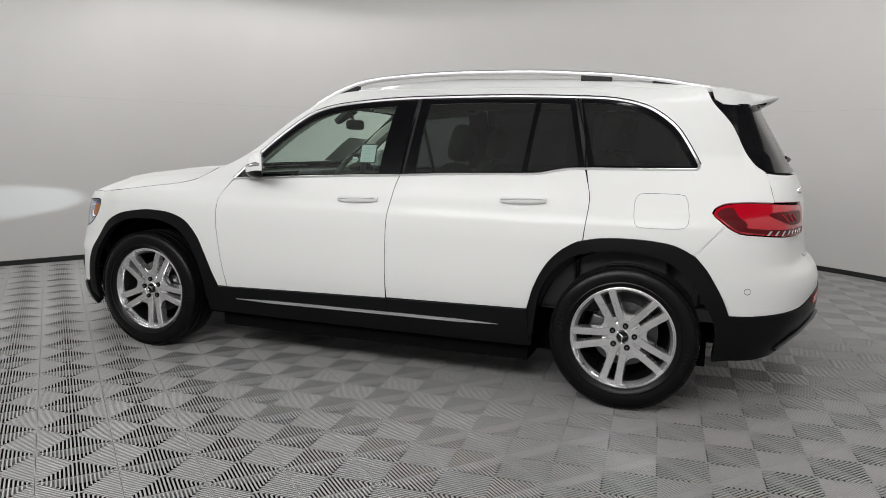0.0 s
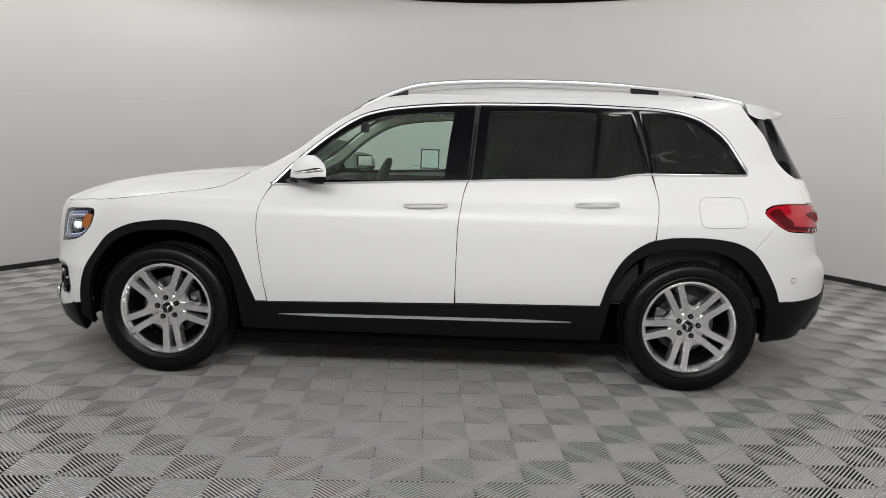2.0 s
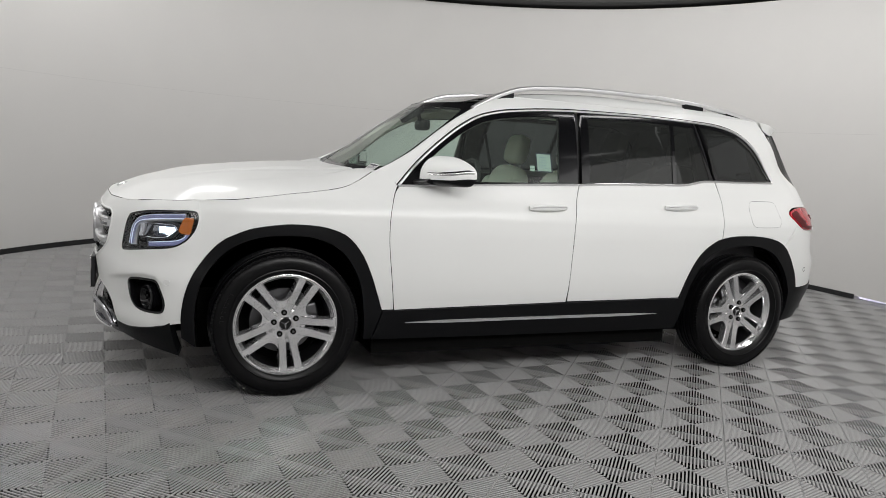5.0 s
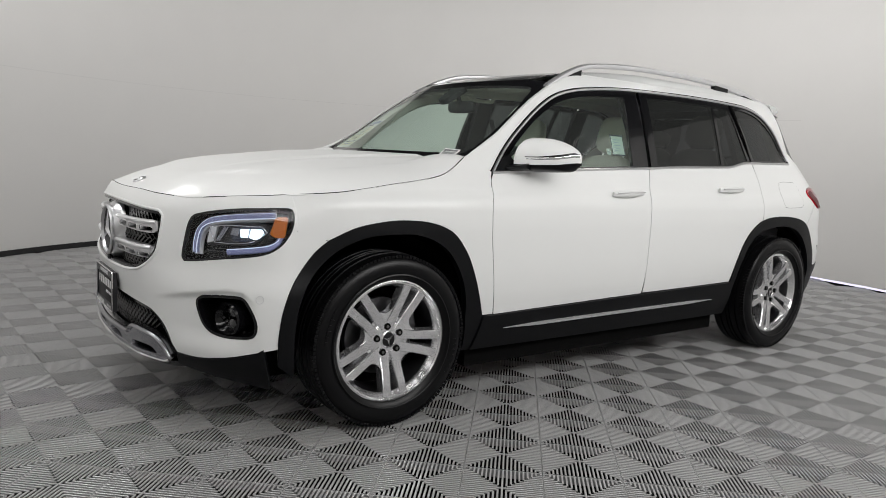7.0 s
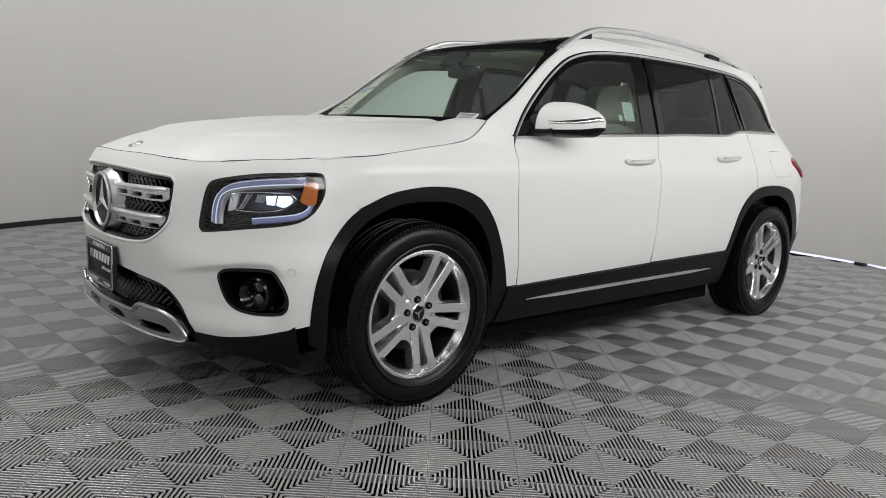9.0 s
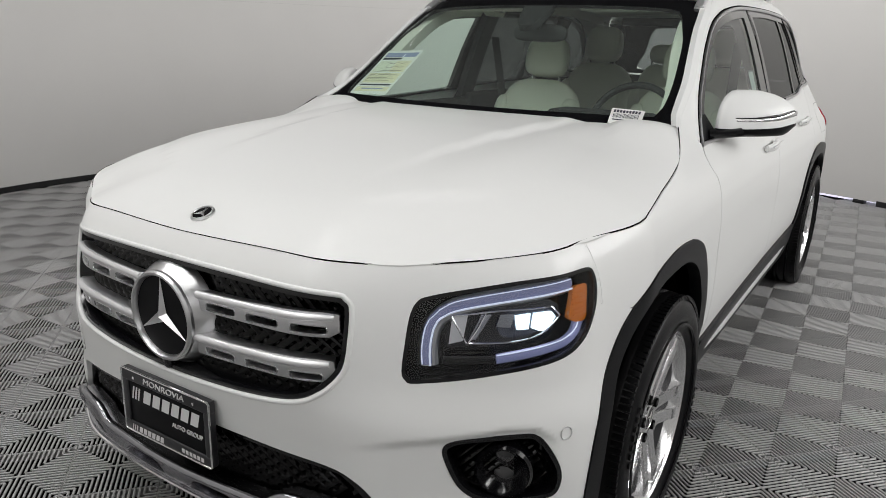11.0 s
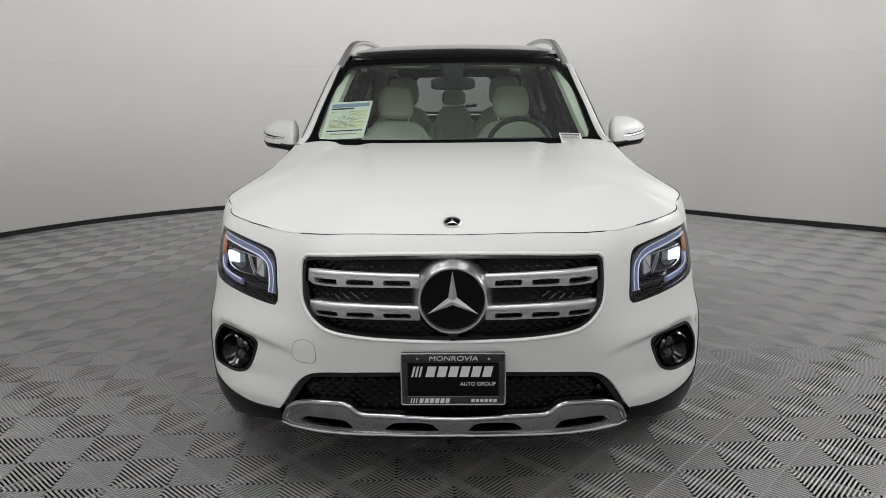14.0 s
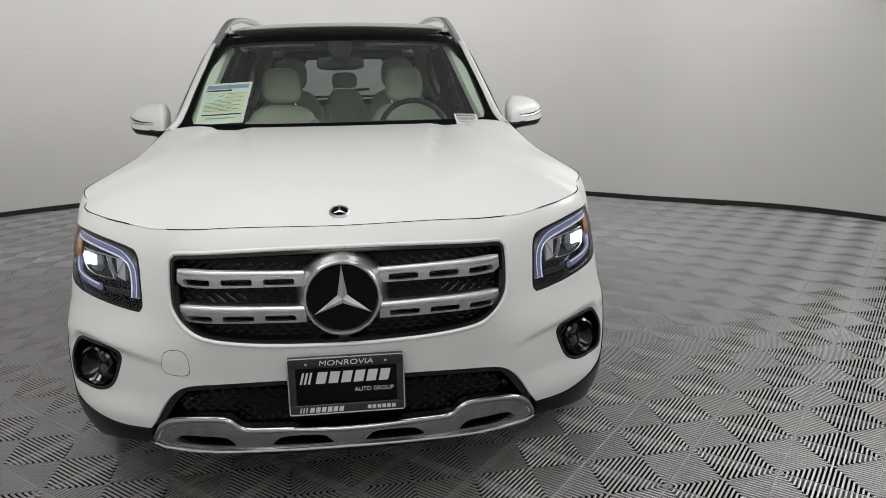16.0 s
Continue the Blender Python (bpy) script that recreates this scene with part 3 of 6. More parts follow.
FACE = Matrix(((0, 0, -1, 0), (-1, 0, 0, 0), (0, 1, 0, 0), (0, 0, 0, 1)))
badge = part("grille_badge", turned([(-0.004, 0), (-0.004, 0.094), (0.004, 0.094)], 48, Matrix.Translation((-2.289, 0, 0.72)) @ pose(0, 0, 0, 0, 0, 180)), PLATE, car, "black round badge with a silver ring and three-armed star")
part("ring", turned([(-0.03, 0.103), (0.006, 0.106), (0.012, 0.102), (0.012, 0.097), (0.004, 0.093), (-0.03, 0.093)], 64, Matrix.Translation((-2.293, 0, 0.72)) @ pose(0, 0, 0, 0, 0, 180), closed=True), SATIN, badge)
part("badge_collar", turned([(-0.045, 0.127), (-0.026, 0.121), (-0.01, 0.112), (0.0, 0.106), (0.0, 0.103), (-0.045, 0.103)], 64, Matrix.Translation((-2.291, 0, 0.72)) @ pose(0, 0, 0, 0, 0, 180), closed=True), SATIN, badge, "satin silver collar")
part("star", three_star(0.091, 0.0155, 0.012, Matrix.Translation((-2.295, 0, 0.72)) @ FACE), SATIN, badge, flat=True)
part("camera", turned([(0, 0.016), (0.014, 0.016), (0.018, 0.010)], 20, Matrix.Translation((-2.28, 0, 0.606)) @ pose(0, 0, 0, 0, 0, 180)), GLOSS, grille_backing)

# hood
hood_edge = np.array([skin(s, shut_z(s))[:2] for s in np.linspace(0, SHUT_END, 90)])
hood_half = [(0.0 if i == 0 else p[1], p[0]) + ((1,) if i == len(hood_edge) - 1 else ()) for i, p in enumerate(hood_edge)][::6] + [(hood_edge[-1][1], hood_edge[-1][0], 1), (0.74, -0.95), (0.69, -0.952, 1), (0.55, -0.974), (0.4, -1.003), (0.0, -1.036)]
hood_z_edge = np.array([float(shut_z(s)) for s in np.linspace(0, SHUT_END, 90)])


def hood_lift(uv):
    x, y = uv[:, 1], uv[:, 0]
    z = hood_z(x, y)
    # raised middle with two soft creases that fade towards the nose
    step = np.clip((0.40 - 0.12 * (x + 1.05) / -0.8 - np.abs(y)) / 0.045 + 0.5, 0, 1)
    z = z + 0.015 * step * step * (3 - 2 * step) * np.clip((x + 1.95) / 0.6, 0, 1) * np.clip((-0.955 - x) / 0.03, 0, 1)
    far = np.hypot(x[:, None] - hood_edge[None, :, 0], np.abs(y)[:, None] - hood_edge[None, :, 1])
    w = np.exp(-((far / 0.09) ** 2))
    k = np.argmin(far, 1)
    miss = (np.exp(-((far / 0.05) ** 2)) + 1e-9)
    fix = (miss * (hood_z_edge - hood_z(hood_edge[:, 0], hood_edge[:, 1]))[None]).sum(1) / miss.sum(1)
    z = z + fix * np.exp(-(far.min(1) / 0.16) ** 1.5)
    return np.stack([x, y, z], 1)


hood = panel("hood", [outline(both(hood_half), 0.03, -0.0003)], hood_lift, PAINT, car, "white clamshell bonnet", heart=(-1.5, 0, 0), grid=0.03, depth=0.015)
spot = np.array(hood_lift(np.array([[0.0, -2.168]])))[0]
tilt = math.degrees(math.atan2(float(hood_ridge(-2.15) - hood_ridge(-2.19)), 0.04))
emblem_m = Matrix.Translation((float(spot[0]), 0, float(spot[2]) + 0.001)) @ pose(0, 0, 0, 0, -tilt, 0)
emblem = part("hood_emblem", turned([(0, 0.0), (0, 0.029), (0.003, 0.029), (0.004, 0.026), (0.0035, 0.0)], 32, emblem_m @ pose(0, 0, 0, 0, -90, 0)), SATIN, hood, "small round chrome emblem")
part("emblem_face", turned([(0.002, 0.0), (0.002, 0.0225), (0.0046, 0.0225), (0.0046, 0.0)], 32, emblem_m @ pose(0, 0, 0, 0, -90, 0)), GLOSS, emblem)
part("emblem_star", three_star(0.0222, 0.0052, 0.003, emblem_m @ Matrix.Translation((0, 0, 0.0047)) @ pose(0, 0, 0, 0, 0, -90)), SATIN, emblem, flat=True)
part("emblem_ring", turned([(0.003, 0.0225), (0.0065, 0.0235), (0.0065, 0.0265), (0.003, 0.0295)], 32, emblem_m @ pose(0, 0, 0, 0, -90, 0), closed=True), SATIN, emblem)

# fenders, doors, flanks
DOOR_FRONT = [(-0.852, 1.035, 1), (-0.873, 1.008), (-0.889, 0.975), (-0.907, 0.925), (-0.914, 0.88), (-0.917, 0.835), (-0.915, 0.759), (-0.9, 0.636), (-0.882, 0.512), (-0.864, 0.407, 1)]
GAP_MID = [(0.207, 1.089, 1), (0.187, 1.022), (0.175, 0.946), (0.163, 0.856), (0.159, 0.703), (0.158, 0.549), (0.158, 0.432, 1)]
GAP_REAR = [(1.186, 1.152, 1), (1.206, 1.08), (1.22, 1.02), (1.219, 0.95), (1.212, 0.88), (1.207, 0.815, 1)]
PILLAR = [(-0.955, 1.106), (-0.841, 1.157), (-0.718, 1.227), (-0.631, 1.297), (-0.513, 1.387), (-0.389, 1.462), (-0.26, 1.53), (-0.12, 1.552)]

for side, word in ((-1, "left"), (1, "right")):
    # fender
    shut = [(side * s, float(shut_z(s))) for s in np.linspace(1.12, SHUT_END - 0.02, 9)]
    fender = [(side * 1.086, float(shut_z(1.086)), 1)] + shut + [(side * SHUT_END, 1.1, 1)] + flank([(-0.955, 1.106), (-0.9, 1.09), (-0.856, 1.04, 1)] + DOOR_FRONT[1:-1] + [(-0.866, 0.409, 1), (-0.93, 0.409, 1)] + ARCH_F[::-1][1:-1] + [(-1.705, 0.765, 1)], side) + [(side * 1.16, 0.779), (side * 1.099, 0.798, 1), (side * 1.1, 0.83), (side * 1.098, 0.866), (side * 1.093, 0.89)]
    panel("front_fender", [outline(fender, 0.02, 0.002)], on_skin(), PAINT, car, "white front fender", grid=0.03)
    # front door
    low = [(x, z) for x, z in DLO_LOW if x < 0.2][::-1]
    skin1 = flank(DOOR_FRONT + [(-0.35, 0.419), (0.155, 0.431, 1)] + GAP_MID[::-1][1:] + low[::-1], side)
    door = panel("front_door", [outline(skin1, 0.02, 0.002)], on_skin(), PAINT, car, "white front door", grid=0.03)
    low2 = [(x, z) for x, z in DLO_LOW if 0.207 < x < 1.17]
    skin2 = flank([(0.209, 1.09, 1)] + GAP_MID[1:-1] + [(0.161, 0.434, 1), (0.5, 0.439), (0.938, 0.448, 1)] + ARCH_R[1:5] + [(1.205, 0.815, 1)] + GAP_REAR[::-1][1:-1] + [(1.184, 1.152, 1)] + low2, side)
    door2 = panel("rear_door", [outline(skin2, 0.02, 0.002)], on_skin(), PAINT, car, "white rear door", grid=0.03)
    # flank: pillars, roof edge and quarter in one
    rim = flank([(-0.955, 1.106, 1)] + PILLAR[1:] + [(0.2, 1.557), (0.7, 1.559), (1.2, 1.558), (1.6, 1.558), (1.745, 1.56, 1), (1.80, 1.47)], side)
    rim += [(side * s, z) for s, z in ((4.86, 1.36), (4.93, 1.275), (5.0, 1.19), (5.07, 1.15))] + [(side * 5.055, 1.08), (side * 5.045, 1.018, 1)] + mirrored([(4.868, 1.02), (4.751, 1.008), (4.705, 0.97), (4.762, 0.917, 1)], side)
    rim += flank([(1.714, 0.775, 1)] + ARCH_R[::-1][3:-4] + [(1.207, 0.815, 1)] + GAP_REAR[::-1][1:-1] + [(1.19, 1.154, 1), (1.327, 1.156), (1.571, 1.16)] + DLO_TOP[::-1] + [(-0.872, 1.055)], side)
    panel("body_side", [outline(rim, 0.02, 0.002)], on_skin(), PAINT, car, "white pillars, roof edge and rear quarter", grid=0.03)
    # filler flap; a dark ring paints the shade of its fine groove
    flap = flank([(1.475, 1.047), (1.446, 1.034), (1.434, 1.005), (1.437, 0.93), (1.448, 0.902), (1.477, 0.889), (1.642, 0.892), (1.674, 0.905), (1.685, 0.935), (1.679, 1.0), (1.668, 1.034), (1.637, 1.047)], side)
    panel("filler_flap", [outline(flap, 0.015, 0.0015)], on_skin(0.0012), PAINT, car, "white filler flap", grid=0.05, depth=0.001)
    groove = outline(flap, 0.015)
    panel("flap_gap_shade", [groove, outline(flap, 0.015, 0.0025)[::-1]], on_skin(0.0009), DARK, car, depth=0)
    # window band
    band = outline(flank(DLO_TOP + DLO_LOW, side), 0.02, 0.002)
    cuts = {
        "front": [(-0.76, 1.07, 1), (-0.73, 1.125), (-0.61, 1.235), (-0.49, 1.325), (-0.375, 1.39), (-0.25, 1.426), (-0.13, 1.443), (0.05, 1.458), (0.125, 1.462, 1), (0.1, 1.29), (0.082, 1.1, 1), (-0.3, 1.083)],
        "rear": [(0.315, 1.472, 1), (0.6, 1.481), (0.9, 1.478, 1), (0.885, 1.3), (0.868, 1.13, 1), (0.6, 1.121), (0.285, 1.108, 1), (0.3, 1.3)],
        "light": [(0.925, 1.477, 1), (1.075, 1.473, 1), (1.11, 1.33), (1.15, 1.166, 1), (1.06, 1.152), (0.96, 1.135), (0.893, 1.132, 1), (0.908, 1.3)],
        "quarter": [(1.135, 1.48, 1), (1.28, 1.47), (1.395, 1.447), (1.485, 1.405), (1.575, 1.338), (1.63, 1.27), (1.68, 1.2), (1.686, 1.176, 1), (1.5, 1.174), (1.225, 1.17, 1), (1.18, 1.33)]}
    holes = {k: outline(flank(v, side), 0.02) for k, v in cuts.items()}
    seam1, seam2 = [(0.253, 1.6), (0.245, 1.396), (0.231, 1.274), (0.219, 1.152), (0.2, 1.0)], [(1.104, 1.6), (1.104, 1.51), (1.135, 1.407), (1.171, 1.287), (1.204, 1.1)]
    def clipped(lo, hi):
        """The window band between two seams."""
        return [tuple(p) for p in band if (lo is None or abs(p[0]) > float(at_x(np.interp(-p[1], [-q[1] for q in lo], [q[0] for q in lo]))) + 0.002) and (hi is None or abs(p[0]) < float(at_x(np.interp(-p[1], [-q[1] for q in hi], [q[0] for q in hi]))) - 0.002)]
    for owner, lo, hi, keys in ((door, None, seam1, ["front"]), (door2, seam1, seam2, ["rear", "light"]), (None, seam2, None, ["quarter"])):
        frame_ = panel("window_frame", [np.array(clipped(lo, hi))] + [holes[k][::-1] for k in keys], on_skin(-0.004), GLOSS, owner or car, "gloss black window frame", grid=0.04, depth=0.02)
        for k in keys:
            panel("window_pane", [outline(flank(cuts[k], side), 0.03, -0.003)], on_skin(-0.009), SIDEGLASS if k == "front" else PRIVACY, owner or frame_, "lightly green clear window" if k == "front" else "dark privacy window", grid=0.06, depth=0)
    for owner, pts in ((car, DLO_TOP), (door, [(-0.852, 1.04)] + DLO_LOW[::-1][:3] + [(0.205, 1.09)]), (door2, [(0.211, 1.092)] + DLO_LOW[::-1][3:10]), (car, [(1.19, 1.155), (1.327, 1.156), (1.571, 1.16), (1.712, 1.163)])):
        line = catmull([p[:2] for p in pts], 0.025)
        part("window_trim", swept([skin(side * at_x(x), z, 0.002).tolist() for x, z in line], [(0.008, -0.005), (0.0085, 0.002), (0.005, 0.005), (-0.005, 0.005), (-0.0085, 0.002), (-0.008, -0.005)], up=(0, side, 0.0001), scale=lambda t: 0.74), SATIN, owner, "satin chrome window strip")
    # dark strip drawn for the shaded gap between trim and pillar
    line = catmull([p[:2] for p in DLO_TOP], 0.025)
    run = np.gradient(line, axis=0)
    run /= np.hypot(run[:, :1], run[:, 1:])
    turn_up = np.where(run[:, :1] > 0, 1.0, -1.0)
    line = line + 0.0086 * turn_up * np.stack([-run[:, 1], run[:, 0]], 1)
    part("trim_gap_line", swept([skin(side * at_x(x), z, 0.0012).tolist() for x, z in line], [(0.0028, -0.004), (0.0026, 0.001), (-0.0026, 0.001), (-0.0028, -0.004)], up=(0, side, 0.0001)), DARK, car)
    # dark strips set in the panel gaps in place of the shade there
    gaps = [flank(catmull([p[:2] for p in q], 0.03), side) for q in (DOOR_FRONT, GAP_MID, GAP_REAR, seam1[1:4] + [(0.21, 1.095)], [(1.104, 1.508)] + seam2[2:4] + [(1.184, 1.15)], [(-0.955, 1.104), (-0.9, 1.082), (-0.86, 1.045)])]
    gaps.append([(side * s, float(shut_z(s))) for s in np.linspace(0.0, SHUT_END, 60)])
    gaps.append([(side * s, z) for s, z in catmull([(5.045, 1.02), (5.056, 1.08), (5.07, 1.15)], 0.03)])
    for q in gaps:
        part("gap_strip", swept([skin(s, z, -0.004 if q is not gaps[6] else -0.0014).tolist() for s, z in q], [(0.003, 0.001), (-0.003, 0.001), (-0.003, -0.003), (0.003, -0.003)] if q is not gaps[6] else [(0.0012, 0.0014), (-0.0012, 0.0014), (-0.0012, -0.0014), (0.0012, -0.0014)], up=(0, side, 0) if q is not gaps[6] else (0, 0, 1)), DARK, car)
    for q in ([(1.086, 0.925), (1.092, 0.89), (1.097, 0.866), (1.0985, 0.83), (1.098, 0.8)], [(1.1, 0.798), (1.16, 0.78), (1.205, 0.767)], [(float(at_x(1.716)), 0.774), (4.763, 0.915)]):
        part("gap_strip", swept([skin(side * s, z, -0.0035).tolist() for s, z in q], [(0.003, 0.003), (-0.003, 0.003), (-0.003, -0.001), (0.003, -0.001)], up=(0, side, 0)), PAINT, car)
    # handles
    for owner, x0, z0 in ((door, -0.129, 0.957), (door2, 0.779, 0.989)):
        pts = [skin(side * at_x(x0 + 0.234 * t), z0 + 0.008 * t, 0.03 * math.sin(math.pi * min(max(t, 0.06), 0.94)) ** 0.4).tolist() for t in np.linspace(0, 1, 15)]
        part("handle", swept(pts, round_section(0.017, 0.011, 14), up=(0, side, 0), scale=lambda t: 0.7 + 0.3 * math.sin(math.pi * t) ** 0.3), PAINT, owner, "white pull handle with a chrome strip")
        pts = [skin(side * at_x(x0 + 0.012 + 0.21 * t), z0 + 0.006 + 0.008 * t, 0.0405).tolist() for t in np.linspace(0, 1, 8)]
        part("handle_strip", swept(pts, round_section(0.003, 0.004, 8), up=(0, side, 0)), ALU, owner)
    # cladding
    clad = flank(ARCH_F_NOSE[::-1][:-1] + ARCH_F, side)
    panel("front_arch_cladding", [outline(clad + flank([(-0.972, 0.25, 1)] + ARCH_F_IN[:-1] + [(-1.828, 0.25, 1), (-1.89, 0.3, 1)], side), 0.02)], on_skin(0.004), PLASTIC, car, "black wheel arch cladding", grid=0.03, depth=0.035)
    panel("rear_arch_cladding", [outline(flank(ARCH_R + [(1.9, 0.4), (1.9, 0.28, 1)] + ARCH_R_IN[:-1] + [(0.955, 0.25, 1)], side), 0.02)], on_skin(0.009), PLASTIC, car, "black wheel arch cladding", grid=0.03, depth=0.035)
    rock = [(-0.968, 0.25, 1), (-0.926, 0.405, 1), (-0.35, 0.416), (0.15, 0.428), (0.5, 0.436), (0.938, 0.444, 1), (0.952, 0.25, 1), (0.4, 0.245), (-0.4, 0.245)]
    panel("sill_cladding", [outline(flank(rock, side), 0.03)], on_skin(0.012), PLASTIC, car, "black sill cladding", grid=0.03, depth=0.05)
    line = [skin(side * at_x(x), 0.340 + 0.013 * (x + 0.8) / 1.6, 0.014).tolist() for x in np.linspace(-0.8, 0.79, 40)]
    part("sill_strip", swept(line, [(0.009, -0.004), (0.007, 0.007), (-0.004, 0.010), (-0.009, -0.004)], up=(0, side, 0), scale=lambda t: min(1.0, 0.15 + 6 * t, 0.15 + 6 * (1 - t))), ALU, car, "bright strip along the sill")
    # lower nose lip
    lip = [(side * s, z) for s, z in ((0.6, 0.312), (0.7, 0.310), (0.8, 0.321), (0.87, 0.333), (0.935, 0.348))] + [(side * 0.972, 0.368, 1), (side * 1.0, 0.2, 1), (side * 0.9, 0.225), (side * 0.75, 0.25), (side * 0.6, 0.268, 1)]
    panel("nose_lip", [outline([(*lip[0], 1)] + lip[1:], 0.02)], on_skin(0.004), PLASTIC, car, "black lower bumper lip", grid=0.03, depth=0.05)
    # wheel housings
    for x0, r in ((-1.4145, 0.435), (1.4145, 0.435)):
        bm = bmesh.new()
        ring = [[bm.verts.new((x0 + r * math.cos(a), side * y, 0.345 + r * math.sin(a))) for a in np.linspace(-0.12, math.pi + 0.12, 30)] for y in (0.5, 0.82)]
        for k in range(29):
            bm.faces.new((ring[0][k], ring[0][k + 1], ring[1][k + 1], ring[1][k]))
        bm.faces.new(ring[0])
        part("wheel_housing", bm, DARK, car)

# roof and screens
roof_lift = lambda uv: np.stack([uv[:, 1], uv[:, 0], roof_z(uv[:, 1], uv[:, 0]) + (1.556 - roof_z(uv[:, 1], edge_roof(uv[:, 1]))) * np.clip((np.abs(uv[:, 0]) / edge_roof(uv[:, 1]) - 0.76) / 0.24, 0, 1) ** 2.4], 1)
edge_roof = monotone((-0.5, -0.25, 0, 0.4, 0.9, 1.3, 1.6, 1.8), [float(skin(at_x(x), 1.553)[1]) for x in (-0.5, -0.25, 0, 0.4, 0.9, 1.3, 1.6, 1.8)])
white_roof = both([(0.0, 1.757), (0.4, 1.756), (float(edge_roof(1.75)), 1.752, 1), (float(edge_roof(1.4)), 1.4), (float(edge_roof(0.9)), 0.9), (float(edge_roof(0.4)), 0.4), (float(edge_roof(0.0)), 0.0), (float(edge_roof(-0.22)), -0.22, 1), (0.543, -0.23, 1), (0.508, 0.0), (0.482, 0.5), (0.462, 0.99, 1), (0.42, 1.025), (0.0, 1.035)])
panel("roof", [outline(white_roof, 0.03, 0.001)], roof_lift, PAINT, car, "white roof skin", heart=(0.5, 0, 0), depth=0.02)
black_roof = both([(0.0, 1.03), (0.41, 1.02), (0.458, 0.985, 1), (0.478, 0.5), (0.504, 0.0), (0.53, -0.27), (0.495, -0.375, 1), (0.3, -0.425), (0.0, -0.445)])
panel("glass_roof", [outline(black_roof, 0.03, 0.002)], roof_lift, GLOSS, car, "black panoramic glass roof", heart=(0.5, 0, 0), depth=0.004)
screen_lift = lambda uv: np.stack([screen_x(uv[:, 0], uv[:, 1]), uv[:, 0], uv[:, 1]], 1)
side_y = [(float(skin(at_x(x), z)[1]) - 0.025, z) for x, z in PILLAR[1:-1]]
frit = both([(0.0, 1.512), (0.35, 1.509), (0.545, 1.504)] + [(0.59, 1.498, 1)] + side_y[::-1][1:] + [(0.706, 1.106, 1), (0.5, 1.088), (0.0, 1.082)])
clear = both([(0.0, 1.482), (0.35, 1.478), (0.515, 1.468), (0.556, 1.45), (0.582, 1.405), (0.613, 1.34), (0.644, 1.21), (0.65, 1.145), (0.64, 1.124), (0.6, 1.117), (0.3, 1.116), (0.0, 1.116)])
screen = panel("windscreen", [outline(clear, 0.03, -0.004)], lambda uv: screen_lift(uv) + (0.006, 0, 0), CLEAR, car, "clear windscreen", heart=(1, 0, 0.5), depth=0)
panel("screen_border", [outline(frit, 0.02), outline(clear, 0.02)[::-1]], lambda uv: screen_lift(uv) + (0.004, 0, 0), GLOSS, screen, "black glass border", heart=(1, 0, 0.5), depth=0.015)
# white inner faces of the windscreen pillars
for side in (-1, 1):
    bm = bmesh.new()
    rows = []
    for x, z in catmull([(-0.988, 1.0985), (-0.955, 1.107)] + PILLAR[1:-1] + [(-0.21, 1.54)], 0.03):
        edge = skin(at_x(x), z)
        y1 = float(edge[1]) - 0.032
        a, b = Vector(edge.tolist()), Vector((float(screen_x(y1, min(z, 1.535))) - 0.004, y1, z))
        rows.append([bm.verts.new((p.x, side * p.y, p.z)) for p in (Vector(skin(at_x(x), z - 0.025, -0.004).tolist()), a + Vector((0, 0, -0.001)), a.lerp(b, 0.5) + Vector((-0.005, 0.002, 0.004)), b, b + Vector((0.014, 0, -0.012)))])
    for a, b in zip(rows, rows[1:]):
        for k in range(4):
            bm.faces.new((a[k], a[k + 1], b[k + 1], b[k]))
    bmesh.ops.recalc_face_normals(bm, faces=bm.faces)
    part("pillar_face", bm, PAINT, car)
hub = [(0.0, 1.483, 1), (0.062, 1.483, 1), (0.05, 1.44), (0.03, 1.405, 1), (0.0, 1.402)]
panel("sensor_cover", [outline(both(hub), 0.02)], lambda uv: screen_lift(uv) + (0.012, 0, 0), DASH, screen, "black sensor cover", heart=(1, 0, 0.5), depth=0.03)
bm = bmesh.new()
cube(bm, -1.03, -0.75, -0.72, 0.72, 1.0, 1.072)
part("cowl", bm, PLASTIC, car)
for side in (-1, 1):
    bm = bmesh.new()
    cube(bm, -0.99, -0.87, side * 0.63 - 0.06, side * 0.63 + 0.05, 1.02, 1.075, 0.012)
    part("cowl_corner", bm, PLASTIC, car)

# tail
rear_glass = tail([(float(at_x(1.80)), 1.482), (4.86, 1.352), (4.93, 1.268), (5.005, 1.185), (5.07, 1.158), (5.3, 1.148), (LENGTH, 1.145)])
rear_glass = [(rear_glass[0][0], rear_glass[0][1], 1)] + rear_glass[1:]
hole = [(-0.5, 1.2), (-0.44, 1.3), (-0.4, 1.42), (-0.36, 1.46), (0.0, 1.465), (0.36, 1.46), (0.4, 1.42), (0.44, 1.3), (0.5, 1.2), (0.44, 1.175), (0.0, 1.168), (-0.44, 1.175)]
rear_window = panel("rear_window", [outline([(-p[0], *p[1:]) for p in rear_glass][:-1] + rear_glass[::-1], 0.03, 0.003), outline(hole, 0.03)[::-1]], on_tail(-0.003), GLOSS, car, "dark tinted tailgate window", depth=0.006)
panel("window_pane", [outline(hole, 0.04, -0.004)], on_tail(-0.008), REARGLASS, rear_window, depth=0)
gate = tail([(5.045, 1.022, 1), (5.056, 1.08), (5.072, 1.15, 1), (5.3, 1.142), (LENGTH, 1.139)])
low = tail([(LENGTH, 0.74), (5.45, 0.745), (5.40, 0.78, 1), (5.398, 1.012, 1)])
g = gate + low
